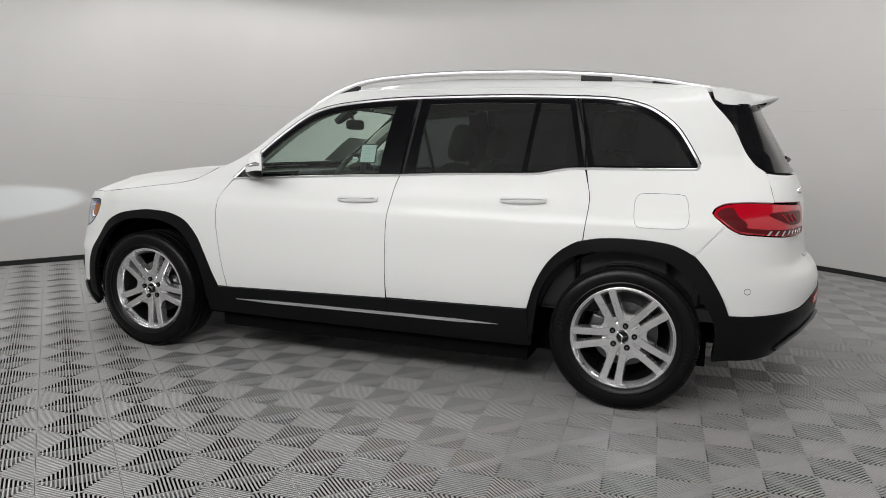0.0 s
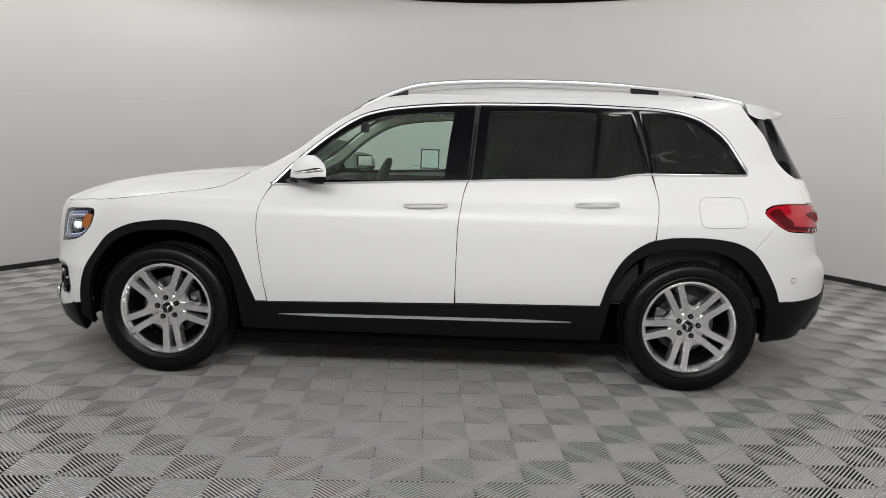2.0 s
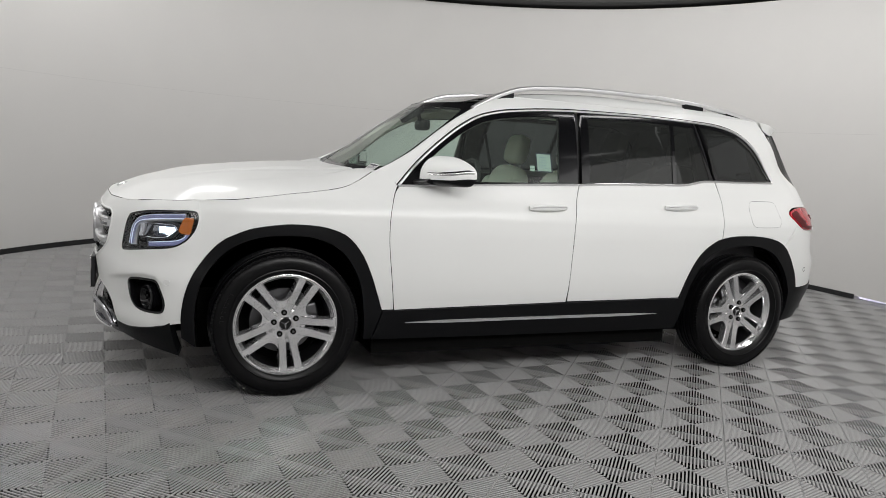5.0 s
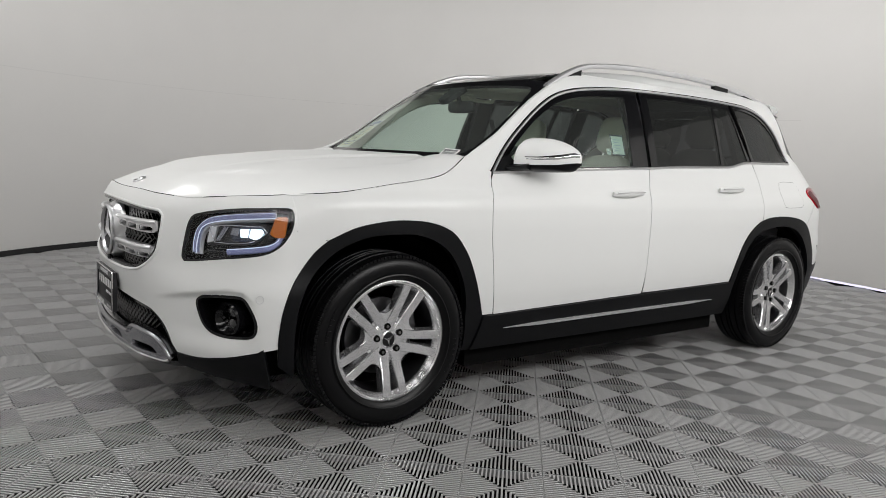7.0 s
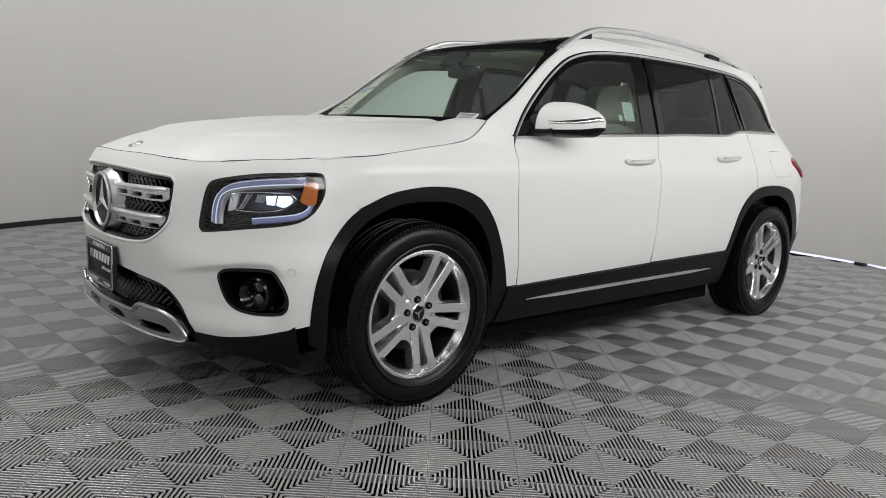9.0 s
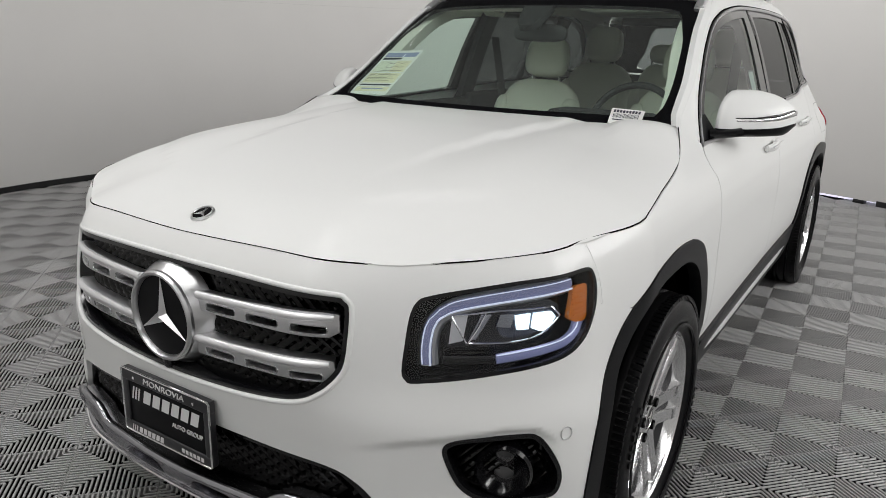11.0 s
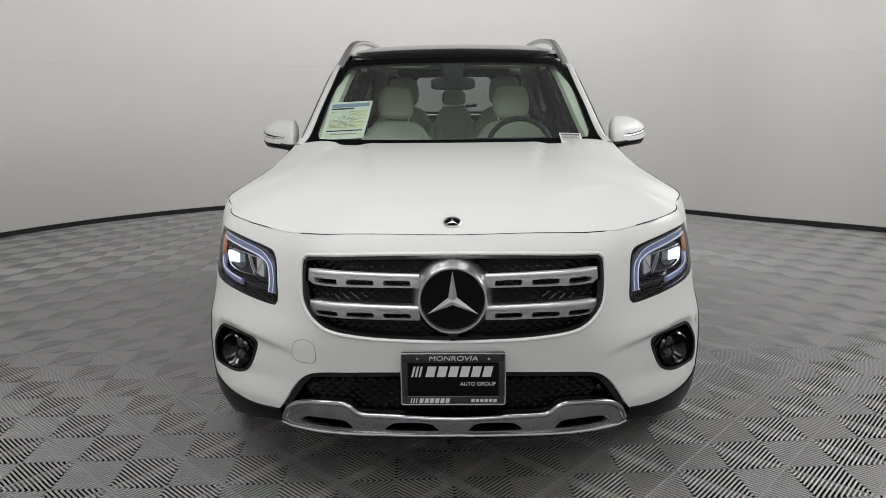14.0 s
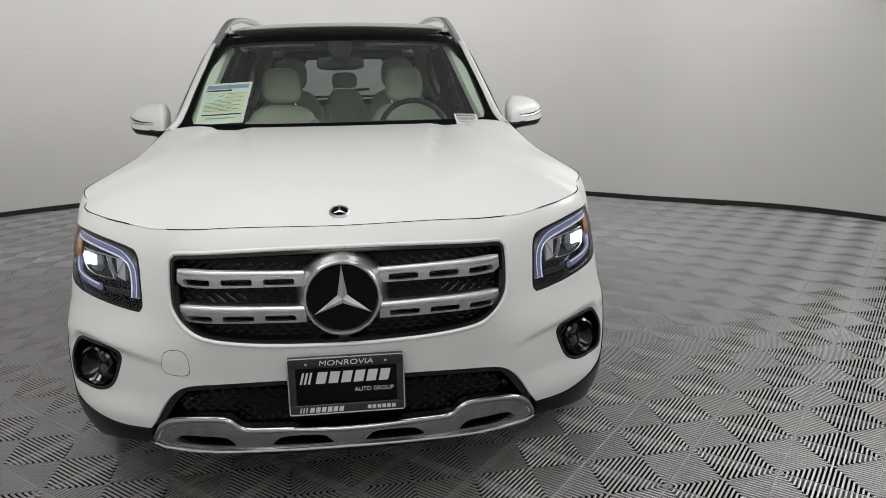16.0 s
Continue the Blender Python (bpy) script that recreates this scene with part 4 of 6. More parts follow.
tailgate = panel("tailgate", [outline(g[:-5] + [(0.0, 1.139)] + [(-p[0], *p[1:]) for p in g[:-5][::-1] if abs(p[0]) > 1e-6] + [(-p[0], *p[1:]) for p in g[-4:][::-1] if abs(p[0]) > 1e-6] + [(0.0, 0.74)] + [p for p in g[-4:] if abs(p[0]) > 1e-6], 0.03, 0.002)], on_tail(), PAINT, car, "white tailgate")
bar = [(-0.3, 1.075, 1), (-0.14, 1.075, 1), (-0.14, 1.05, 1), (-0.3, 1.05, 1)]
for k in range(6):
    u = 0.30 + 0.03 * k
    panel("badge_bar", [outline([(u, 1.052, 1), (u + 0.02, 1.052, 1), (u + 0.02, 1.078, 1), (u, 1.078, 1)], 0.02)], on_tail(0.003), CHROME, tailgate, depth=0.003)
bumper = [(float(at_x(1.718)) - LENGTH, 0.773, 1)] + tail([(4.763, 0.914, 1), (4.825, 0.882), (4.9, 0.875), (5.1, 0.865), (5.395, 0.865, 1), (5.397, 0.78), (5.45, 0.742), (LENGTH, 0.737)])
under = tail([(LENGTH, 0.585), (5.386, 0.58), (5.15, 0.53), (4.95, 0.505)]) + [(float(at_x(1.884)) - LENGTH, 0.5, 1), (float(at_x(1.85)) - LENGTH, 0.581), (float(at_x(1.78)) - LENGTH, 0.7)]
ring = bumper + under
full = bumper + [(-p[0], *p[1:]) for p in bumper[::-1][1:]] + [(-p[0], *p[1:]) for p in under[::-1][:-1]] + under
panel("rear_bumper", [outline(full, 0.03, 0.002)], on_tail(), PAINT, car, "white rear bumper", depth=0.02)
skirt = tail([(LENGTH, 0.583), (5.386, 0.578), (5.15, 0.528), (4.95, 0.503)]) + [(float(at_x(1.886)) - LENGTH, 0.498, 1), (float(at_x(1.9)) - LENGTH, 0.28, 1)] + tail([(4.93, 0.282), (5.2, 0.3), (LENGTH, 0.3)])
panel("rear_skirt", [outline(skirt[:-1] + [(0.0, 0.3)] + [(-p[0], *p[1:]) for p in skirt[::-1][1:-1]], 0.03)], on_tail(0.006), PLASTIC, car, "black lower rear bumper", depth=0.04)
for side in (-1, 1):
    s0 = lambda q: mirrored(q, side)
    # unseen dark sheet added to keep the red glow out of the cabin
    panel("glow_blocker", [outline(s0(TAIL_LAMP), 0.03, -0.01)], on_skin(-0.05), DARK, car, grid=0.06, depth=0)
    lamp = panel("tail_lamp", [outline(s0(TAIL_LAMP), 0.02, 0.002)], on_skin(0.006), RED, car, "red tail lamp with clear lower teeth", grid=0.03, depth=0.03)
    panel("lamp_shade", [outline(s0([(4.79, 0.912), (4.85, 0.89), (5.1, 0.876), (5.37, 0.876), (5.37, 0.898), (5.1, 0.9), (4.9, 0.906), (4.84, 0.912)]), 0.02)], on_skin(0.0085), DEEPRED, lamp, depth=0.002)
    panel("lamp_core", [outline(s0([(4.98, 0.965), (5.04, 0.978), (5.2, 0.98), (5.3, 0.975), (5.32, 0.95), (5.3, 0.925), (5.2, 0.918), (5.1, 0.925)]), 0.015)], on_skin(0.0085), DEEPRED, lamp, "darker red middle of the lamp", depth=0.002)
    panel("lamp_core", [outline(s0([(4.725, 0.968), (4.755, 0.992), (4.8, 0.995), (4.82, 0.96), (4.86, 0.925), (4.83, 0.892), (4.775, 0.922)]), 0.015)], on_skin(0.0085), DEEPRED, lamp, "darker red end of the lamp", depth=0.002)
    for k in range(3):
        pts = [skin(side * q, z, 0.011).tolist() for q, z in ((5.06 + 0.05 * k, 0.968), (5.1 + 0.05 * k, 0.935))]
        part("lamp_line", swept(pts, round_section(0.003, 0.003, 6), up=(0, side, 0)), RED, lamp)
    for k in range(8):
        s = 4.95 + 0.045 * k
        panel("lamp_tooth", [outline(s0([(s, 0.876, 1), (s + 0.012, 0.876, 1), (s + 0.032, 0.896, 1), (s + 0.02, 0.896, 1)]), 0.02)], on_skin(0.0105), SATIN, lamp, depth=0.002)
    panel("reflector", [outline(s0([(5.33, 0.535), (5.5, 0.545), (5.5, 0.575), (5.36, 0.565)]), 0.02)], on_skin(0.012), RED, car, "red bumper reflector", depth=0.004)
    pts = [skin(side * s, z, 0.012).tolist() for s, z in ((5.08, 0.33), (5.22, 0.4), (5.38, 0.45), (5.55, 0.455))]
    part("exhaust_trim", swept(pts, round_section(0.018, 0.01, 10), up=(0, 0, 1)), STEEL, car, "dark metal exhaust surround")
    panel("rear_sensor", [outline(s0([(4.86, 0.62), (4.875, 0.632), (4.89, 0.62), (4.875, 0.608)]), 0.005)], on_skin(0.003), PAINT, car, depth=0.003)
    ring = [skin(side * (4.875 + 0.014 * math.cos(a)), 0.62 + 0.014 * math.sin(a), 0.002).tolist() for a in np.linspace(0, 2 * math.pi, 17)]
    part("sensor_ring", swept(ring, round_section(0.0012, 0.0012, 5), up=(0, side, 0)), PLASTIC, car)
# spoiler: one hollow-backed blade with cheeks that reach down to the side glass
bm = bmesh.new()
rows = []
for v in np.linspace(-1, 1, 33):
    a = abs(v)
    xt, zt = 2.08 - 0.045 * a ** 2 - 0.095 * a ** 6, 1.533 - 0.03 * a ** 2.5 - 0.012 * a ** 6
    zf = 1.584 - 0.026 * a ** 3
    section = [(1.74, 0.528, zf), (1.83, 0.522, zf - 0.011), (1.92, 0.5, (zf + zt) / 2 - 0.003), (xt, 0.45, zt), (xt - 0.003, 0.451, zt - 0.01), (xt - 0.018, 0.46, zt - 0.02), (1.80, 0.57, 1.5 - 0.026 * a ** 6), (1.76, 0.55, 1.5)]
    rows.append([bm.verts.new((x, v * y, z)) for x, y, z in section])
for a, b in zip(rows, rows[1:]):
    for k in range(len(a)):
        bm.faces.new((a[k], a[(k + 1) % len(a)], b[(k + 1) % len(a)], b[k]))
bm.faces.new(rows[0])
bm.faces.new(rows[-1])
bmesh.ops.recalc_face_normals(bm, faces=bm.faces)
spoiler = part("roof_spoiler", bm, PAINT, car, "white roof spoiler")
bm = bmesh.new()
cube(bm, 1.93, 2.02, -0.12, 0.12, 1.495, 1.507, 0.003)
part("washer_nozzle", bm, PLASTIC, spoiler)
pts = [(2.13, 0.02, 1.19), (2.145, 0.0, 1.2), (2.15, -0.08, 1.21), (2.12, -0.2, 1.22)]
part("rear_wiper", swept(pts, round_section(0.014, 0.012, 8)), PLASTIC, car, "black rear wiper")

# dark boxes added to keep light out of the shell and from under it
for what, block in (("under_blocker", (-1.8, 1.8, -0.52, 0.52, 0.15, 0.46)), ("nose_blocker", (-2.1, -0.85, -0.5, 0.5, 0.4, 0.84)), ("sill_blocker", (-0.95, 0.93, -0.78, 0.78, 0.155, 0.44)), ("boot_blocker", (1.7, 2.1, -0.6, 0.6, 0.3, 0.95)), ("dash_blocker", (-0.98, -0.87, -0.8, 0.8, 0.3, 1.0))):
    bm = bmesh.new()
    cube(bm, *block)
    part(what, bm, DARK, car)
# ---- lamps ----
for side in (-1, 1):
    m_ = lambda q: mirrored(q, side)
    housing = panel("headlamp", [outline(m_(HEADLAMP), 0.006, -0.008)], on_skin(-0.06), GLOSS, car, "lit headlight with clear cover", grid=0.03, depth=0)
    wall = outline(m_(HEADLAMP), 0.006, 0.001)
    bm = bmesh.new()
    a = [bm.verts.new(p) for p in skin(wall[:, 0], wall[:, 1], -0.002).tolist()]
    b = [bm.verts.new(p) for p in skin(wall[:, 0], wall[:, 1], -0.065).tolist()]
    for k in range(len(a)):
        bm.faces.new((a[k], a[(k + 1) % len(a)], b[(k + 1) % len(a)], b[k]))
    part("lamp_wall", bm, GLOSS, housing)
    panel("lamp_cover", [outline(m_(HEADLAMP), 0.008, 0.002)], on_skin(-0.002), LENS, housing, "clear lamp cover", grid=0.03, depth=0)
    panel("lamp_seal", [outline(m_(HEADLAMP), 0.006, -0.003), outline(m_(HEADLAMP), 0.006, 0.005)[::-1]], on_skin(-0.001), GLOSS, housing, depth=0.01)
    strip = [(1.01, 0.853), (0.92, 0.848), (0.844, 0.842), (0.75, 0.83), (0.69, 0.815), (0.656, 0.789), (0.645, 0.755), (0.643, 0.72), (0.645, 0.697)]
    line = catmull(strip, 0.015)
    part("light_strip", swept([skin(side * s, z, -0.022).tolist() for s, z in line], round_section(0.0115, 0.007, 8), up=(-1, side * 0.5, 0)), LED, housing, "white daytime light strip")
    for dz, r in ((-0.0095, 0.0022), (0.0095, 0.0014)):
        part("light_guide", swept([skin(side * (s - dz * (0.9 if z < 0.79 else 0.0)), z + dz * (0.15 if z < 0.79 else 1.0), -0.0165).tolist() for s, z in line], round_section(r, r, 6), up=(-1, side * 0.5, 0)), LEDEDGE, housing)
    part("strip_bezel", swept([skin(side * (s + 0.004), z - 0.006, -0.036).tolist() for s, z in line], round_section(0.02, 0.012, 8), up=(-1, side * 0.5, 0)), SATIN, housing)
    line = catmull([(1.035, 0.775), (1.02, 0.752), (0.98, 0.734), (0.92, 0.725), (0.86, 0.718), (0.8, 0.711)], 0.015)
    part("light_strip", swept([skin(side * s, z, -0.024).tolist() for s, z in line], round_section(0.0115, 0.007, 8), up=(-1, side * 0.5, 0)), LEDBLUE, housing, "bluish lower light strip")
    part("light_guide", swept([skin(side * s, z + 0.0095, -0.0185).tolist() for s, z in line], round_section(0.0016, 0.0016, 6), up=(-1, side * 0.5, 0)), LEDEDGE, housing)
    shell = [(0.985, 0.792), (0.955, 0.818), (0.86, 0.822), (0.76, 0.812), (0.69, 0.802), (0.676, 0.77), (0.682, 0.728), (0.74, 0.733), (0.85, 0.737), (0.92, 0.75)]
    panel("projector_shell", [outline(m_(shell), 0.015)], on_skin(-0.042), DASH, housing, depth=0.02)
    # chrome-edged frame round the two lenses
    edge = outline(m_([(0.694, 0.797, 1), (0.81, 0.808), (0.946, 0.81, 1), (0.972, 0.79, 1), (0.915, 0.757), (0.842, 0.744), (0.73, 0.742, 1)]), 0.02)
    ring = [Vector(p) for p in skin(edge[:, 0], edge[:, 1], -0.028).tolist()]
    part("lens_frame", swept(ring + ring[:2], round_section(0.002, 0.002, 6), up=(-1, 0, 0)), CHROME, housing)
    # lit projector: a deep bright lens in three facets
    panel("projector_glass", [outline(m_([(0.966, 0.79), (0.944, 0.806), (0.87, 0.806), (0.815, 0.8), (0.8, 0.775), (0.82, 0.752), (0.87, 0.752), (0.93, 0.766)]), 0.012)], on_skin(-0.036), LAMPGLASS, housing, depth=0.012)
    panel("projector_lens", [outline(m_([(0.956, 0.789, 1), (0.944, 0.801, 1), (0.895, 0.8, 1), (0.888, 0.77, 1), (0.915, 0.762), (0.94, 0.772, 1)]), 0.012)], on_skin(-0.026), PROJECTOR, housing, "bright projector lens", depth=0.012)
    panel("projector_lens", [outline(m_([(0.885, 0.8, 1), (0.846, 0.797, 1), (0.85, 0.768, 1), (0.88, 0.768, 1)]), 0.012)], on_skin(-0.029), PROJECTOR, housing, "bright projector lens", depth=0.012)
    panel("second_lens", [outline(m_([(0.732, 0.799, 1), (0.696, 0.795, 1), (0.69, 0.738, 1), (0.722, 0.746, 1)]), 0.012)], on_skin(-0.03), ALU, housing, "unlit silver reflector", depth=0.012)
    panel("reflector_fin", [outline(m_([(0.79, 0.8, 1), (0.765, 0.8, 1), (0.735, 0.748, 1), (0.752, 0.748, 1)]), 0.012)], on_skin(-0.033), REFLECTOR, housing, depth=0.008)
    panel("reflector_fin", [outline(m_([(0.845, 0.8, 1), (0.81, 0.8, 1), (0.8, 0.775, 1), (0.835, 0.772, 1)]), 0.012)], on_skin(-0.031), REFLECTOR, housing, depth=0.008)
    part("lens_divider", swept([skin(side * s, z, -0.026).tolist() for s, z in ((0.735, 0.744), (0.755, 0.77), (0.775, 0.803))], round_section(0.0018, 0.0018, 6), up=(-1, 0, 0)), CHROME, housing)
    # ribs on the floor of the lamp
    for k in range(3):
        part("lamp_step", swept([skin(side * s, 0.69 + 0.008 * k + 0.03 * (s - 0.68), -0.05 + 0.006 * k).tolist() for s in np.linspace(0.68, 0.8, 6)], round_section(0.003, 0.003, 6), up=(-1, 0, 0)), DASH, housing)
    panel("amber_reflector", [outline(m_([(1.064, 0.845), (1.04, 0.849), (1.01, 0.845), (0.997, 0.82), (0.984, 0.787), (1.0, 0.777), (1.046, 0.775), (1.056, 0.81)]), 0.012)], on_skin(-0.012), AMBER, housing, "amber side reflector", depth=0.012)
    for k in range(5):
        z = 0.79 + 0.011 * k
        part("reflector_rib", swept([skin(side * s, z, -0.011).tolist() for s in (1.0, 1.02, 1.045)], round_section(0.0015, 0.002, 5), up=(-1, 0, 0)), AMBER, housing)
    # fog light
    fog = panel("fog_bezel", [outline(m_(FOG), 0.015, -0.004)], on_skin(-0.05), GLOSS, car, "gloss black fog light bezel", depth=0)
    wall = outline(m_(FOG), 0.015, 0.001)
    bm = bmesh.new()
    a = [bm.verts.new(p) for p in skin(wall[:, 0], wall[:, 1], 0.001).tolist()]
    b = [bm.verts.new(p) for p in skin(wall[:, 0], wall[:, 1], -0.055).tolist()]
    for k in range(len(a)):
        bm.faces.new((a[k], a[(k + 1) % len(a)], b[(k + 1) % len(a)], b[k]))
    part("bezel_wall", bm, GLOSS, fog)
    panel("bezel_rim", [outline(m_(FOG), 0.006, -0.001), outline(m_(FOG), 0.006, 0.009)[::-1]], on_skin(0.001), GLOSS, fog, depth=0.02)
    mesh_ribs("bezel_mesh", outline(m_(FOG), 0.03, 0.01), 0.03, -0.04, fog)
    eye = Vector(skin(side * 0.835, 0.468, -0.045).tolist())
    aim = Matrix.Translation(eye) @ pose(0, 0, 0, 0, 0, 180 - side * 24)
    part("fog_lamp", turned([(-0.02, 0.06), (0.035, 0.062), (0.042, 0.056), (0.03, 0.05), (0.0, 0.02), (0.0, 0.0)], 32, aim), GLOSS, fog)
    for dz in (0.026, -0.026):
        part("fog_lens", turned([(0.0, 0.025), (0.012, 0.024), (0.018, 0.014), (0.02, 0.0)], 20, Matrix.Translation((0, 0, dz)) @ aim), FOGLENS, fog)
    # parking sensor
    ring = [skin(side * (1.0 - 0.045 + 0.014 * math.cos(a)), 0.553 + 0.014 * math.sin(a), 0.001).tolist() for a in np.linspace(0, 2 * math.pi, 17)]
    part("parking_sensor", swept(ring, round_section(0.0011, 0.0011, 5), up=(0, side, 0)), SATIN, car)

# tow eye cover, ringed in black for the shade of its gap
cap = [(0.515, 0.563), (0.53, 0.53), (0.53, 0.505), (0.503, 0.496), (0.447, 0.5), (0.437, 0.525), (0.443, 0.565), (0.472, 0.575)]
panel("tow_eye_cover", [outline(cap, 0.012, 0.0015)], on_skin(0.0012), PAINT, car, "white tow eye cover", depth=0.001)
panel("cover_gap_shade", [outline(cap, 0.012), outline(cap, 0.012, 0.0025)[::-1]], on_skin(0.0009), DARK, car, depth=0)

# lower grille and skid plate
low_open = both([(0.0, 0.492), (0.18, 0.49), (0.44, 0.475), (0.5, 0.45), (0.545, 0.4), (0.59, 0.33), (0.6, 0.25), (0.4, 0.235), (0.0, 0.235)])
lower_grille = panel("lower_grille", [outline(low_open, 0.03)], on_skin(-0.05), DARK, car, "black lower air intake", depth=0)
mesh_ribs("intake_mesh", outline(both([(0.0, 0.455), (0.3, 0.45), (0.47, 0.43), (0.51, 0.395), (0.4, 0.365), (0.28, 0.345), (0.0, 0.335)]), 0.03), 0.036, -0.03, lower_grille)
panel("intake_edge", [outline(low_open, 0.02, 0.004), outline(low_open, 0.02, 0.026)[::-1]], on_skin(-0.012), GLOSS, lower_grille, depth=0.04)
skid = both([(0.0, 0.342), (0.173, 0.347), (0.285, 0.349), (0.312, 0.364), (0.341, 0.38), (0.4, 0.381), (0.47, 0.374), (0.515, 0.36), (0.548, 0.335), (0.578, 0.285, 1), (0.545, 0.272), (0.38, 0.277), (0.2, 0.281), (0.0, 0.283)])
slots = [[(a, 0.297), (a + 0.02, 0.318), (a + 0.04, 0.323), (b - 0.05, 0.323), (b - 0.02, 0.316), (b, 0.298), (b - 0.01, 0.295), (a + 0.01, 0.295)] for a, b in ((0.045, 0.215), (0.318, 0.505))]
skid_plate = panel("skid_plate", [outline(skid, 0.015)] + [outline(mirrored(q, k), 0.012)[::-1] for q in slots for k in (-1, 1)], on_skin(0.02), SKID, car, "silver skid plate with four slots", grid=0.025, depth=0.04)
edge = [skin(s, z, 0.024).tolist() for s, z in catmull([(-0.575, 0.283), (-0.545, 0.273), (-0.38, 0.277), (-0.2, 0.281), (0, 0.283), (0.2, 0.281), (0.38, 0.277), (0.545, 0.273), (0.575, 0.283)], 0.02)]
part("skid_edge", swept(edge, round_section(0.005, 0.005, 8)), CHROME, skid_plate)
top_line = catmull([(-0.57, 0.3), (-0.548, 0.335), (-0.515, 0.36), (-0.47, 0.374), (-0.4, 0.381), (-0.341, 0.38), (-0.312, 0.364), (-0.285, 0.349), (-0.173, 0.347), (0, 0.342), (0.173, 0.347), (0.285, 0.349), (0.312, 0.364), (0.341, 0.38), (0.4, 0.381), (0.47, 0.374), (0.515, 0.36), (0.548, 0.335), (0.57, 0.3)], 0.015)
part("skid_roll", swept([skin(s, z - 0.004, 0.018).tolist() for s, z in top_line], round_section(0.011, 0.010, 10)), SKID, skid_plate)
# dark block added below the nose to hold light off the floor
bm = bmesh.new()
cube(bm, -1.98, -1.84, -0.48, 0.48, 0.225, 0.275, 0.015)
part("chin_blocker", bm, DARK, car)

# plate
at_plate = Matrix.Translation((-2.304, 0, 0.475)) @ FACE
bm = bmesh.new()
cube(bm, -0.156, 0.156, -0.08, 0.08, -0.012, 0.004, 0.004, at_plate)
plate = part("number_plate", bm, PLATE, car, "black dealer plate in a grey frame")
bm = bmesh.new()
for x0, x1, y0, y1 in ((-0.158, 0.158, 0.052, 0.082), (-0.158, 0.158, -0.082, -0.056), (-0.158, -0.138, -0.058, 0.054), (0.138, 0.158, -0.058, 0.054)):
    cube(bm, x0, x1, y0, y1, -0.012, 0.008, 0.003, at_plate)
part("plate_frame", bm, FRAME, plate)
corners = [at_plate @ Vector((x, y, 0.0075)) for x, y in ((-0.158, -0.078), (-0.154, -0.082), (0.154, -0.082), (0.158, -0.078), (0.158, 0.078), (0.154, 0.082), (-0.154, 0.082), (-0.158, 0.078))]
part("frame_edge", swept(corners + corners[:2], round_section(0.0026, 0.0026, 8), up=(1, 0, 0)), CHROME, plate)
on_plate = lambda x, y, z=0.0088: at_plate @ Matrix.Translation((x, y, z))
part("town_word", text_bm("MONROVIA", 0.021, on_plate(0, 0.066), width=0.148, shear=0.15), LETTER, plate, flat=True)
part("trade_words", text_bm("AUTO GROUP", 0.0165, on_plate(0.075, -0.017, 0.005), width=0.108), LETTER, plate, flat=True)
def slant(x0, x1, y0, y1, z, lean=0.25):
    """One plain slanted bar on the plate."""
    bm = bmesh.new()
    bm.faces.new([bm.verts.new(on_plate(0, 0, z) @ Vector((x + lean * (y - y0), y, 0))) for x, y in ((x0, y0), (x1, y0), (x1, y1), (x0, y1))])
    part("plate_bar", bm, LETTER, plate, flat=True)
for k in range(3):
    slant(-0.128 + 0.011 * k, -0.122 + 0.011 * k, 0.006, 0.04, 0.0052)
    slant(-0.132 + 0.008 * k, -0.128 + 0.008 * k, -0.077, -0.062, 0.0088)
for k in range(6):
    slant(-0.085 + 0.0345 * k, -0.0585 + 0.0345 * k, 0.006, 0.04, 0.0052)
    slant(-0.105 + 0.016 * k, -0.093 + 0.016 * k, -0.077, -0.062, 0.0088)
    slant(0.055 + 0.0135 * k, 0.065 + 0.0135 * k, -0.075, -0.064, 0.0088, 0.0)
part("bolt", turned([(0, 0.004), (0.003, 0.004)], 10, on_plate(-0.108, 0.066, 0.008) @ pose(0, 0, 0, 0, -90, 0)), CHROME, plate)
part("bolt", turned([(0, 0.004), (0.003, 0.004)], 10, on_plate(0.108, 0.066, 0.008) @ pose(0, 0, 0, 0, -90, 0)), CHROME, plate)

# ---- mirrors ----
MIRROR_DEEP = monotone((0, 0.06, 0.16, 0.55, 0.78, 0.9, 0.97, 1), (0.072, 0.094, 0.103, 0.101, 0.088, 0.066, 0.043, 0.024))
MIRROR_TALL = monotone((0, 0.05, 0.14, 0.38, 0.6, 0.8, 0.92, 0.98, 1), (0.082, 0.107, 0.122, 0.122, 0.111, 0.09, 0.065, 0.042, 0.028))
MIRROR_LOW = monotone((0, 0.3, 0.8, 1), (1.083, 1.083, 1.089, 1.101))


def mirror_point(side, u, a, deep=1.0, tall=None, out=0.0):
    """A place on the mirror's domed front: u from the door outwards, a from the lower edge over the top to the glass."""
    c, d = max(math.cos(a), 0.0) ** 0.85, max(math.sin(a), 0.0) ** 0.8
    rise = (MIRROR_TALL(u) if tall is None else tall * min(1.0, 0.3 + 6 * u, 0.3 + 6 * (1 - u))) * d
    x = -0.663 + 0.137 * u - c * MIRROR_DEEP(u) * deep - out * math.cos(a)
    return Vector((float(x), side * (0.789 + 0.212 * u + 0.6 * out * u), float(MIRROR_LOW(u) + rise + out * math.sin(a))))


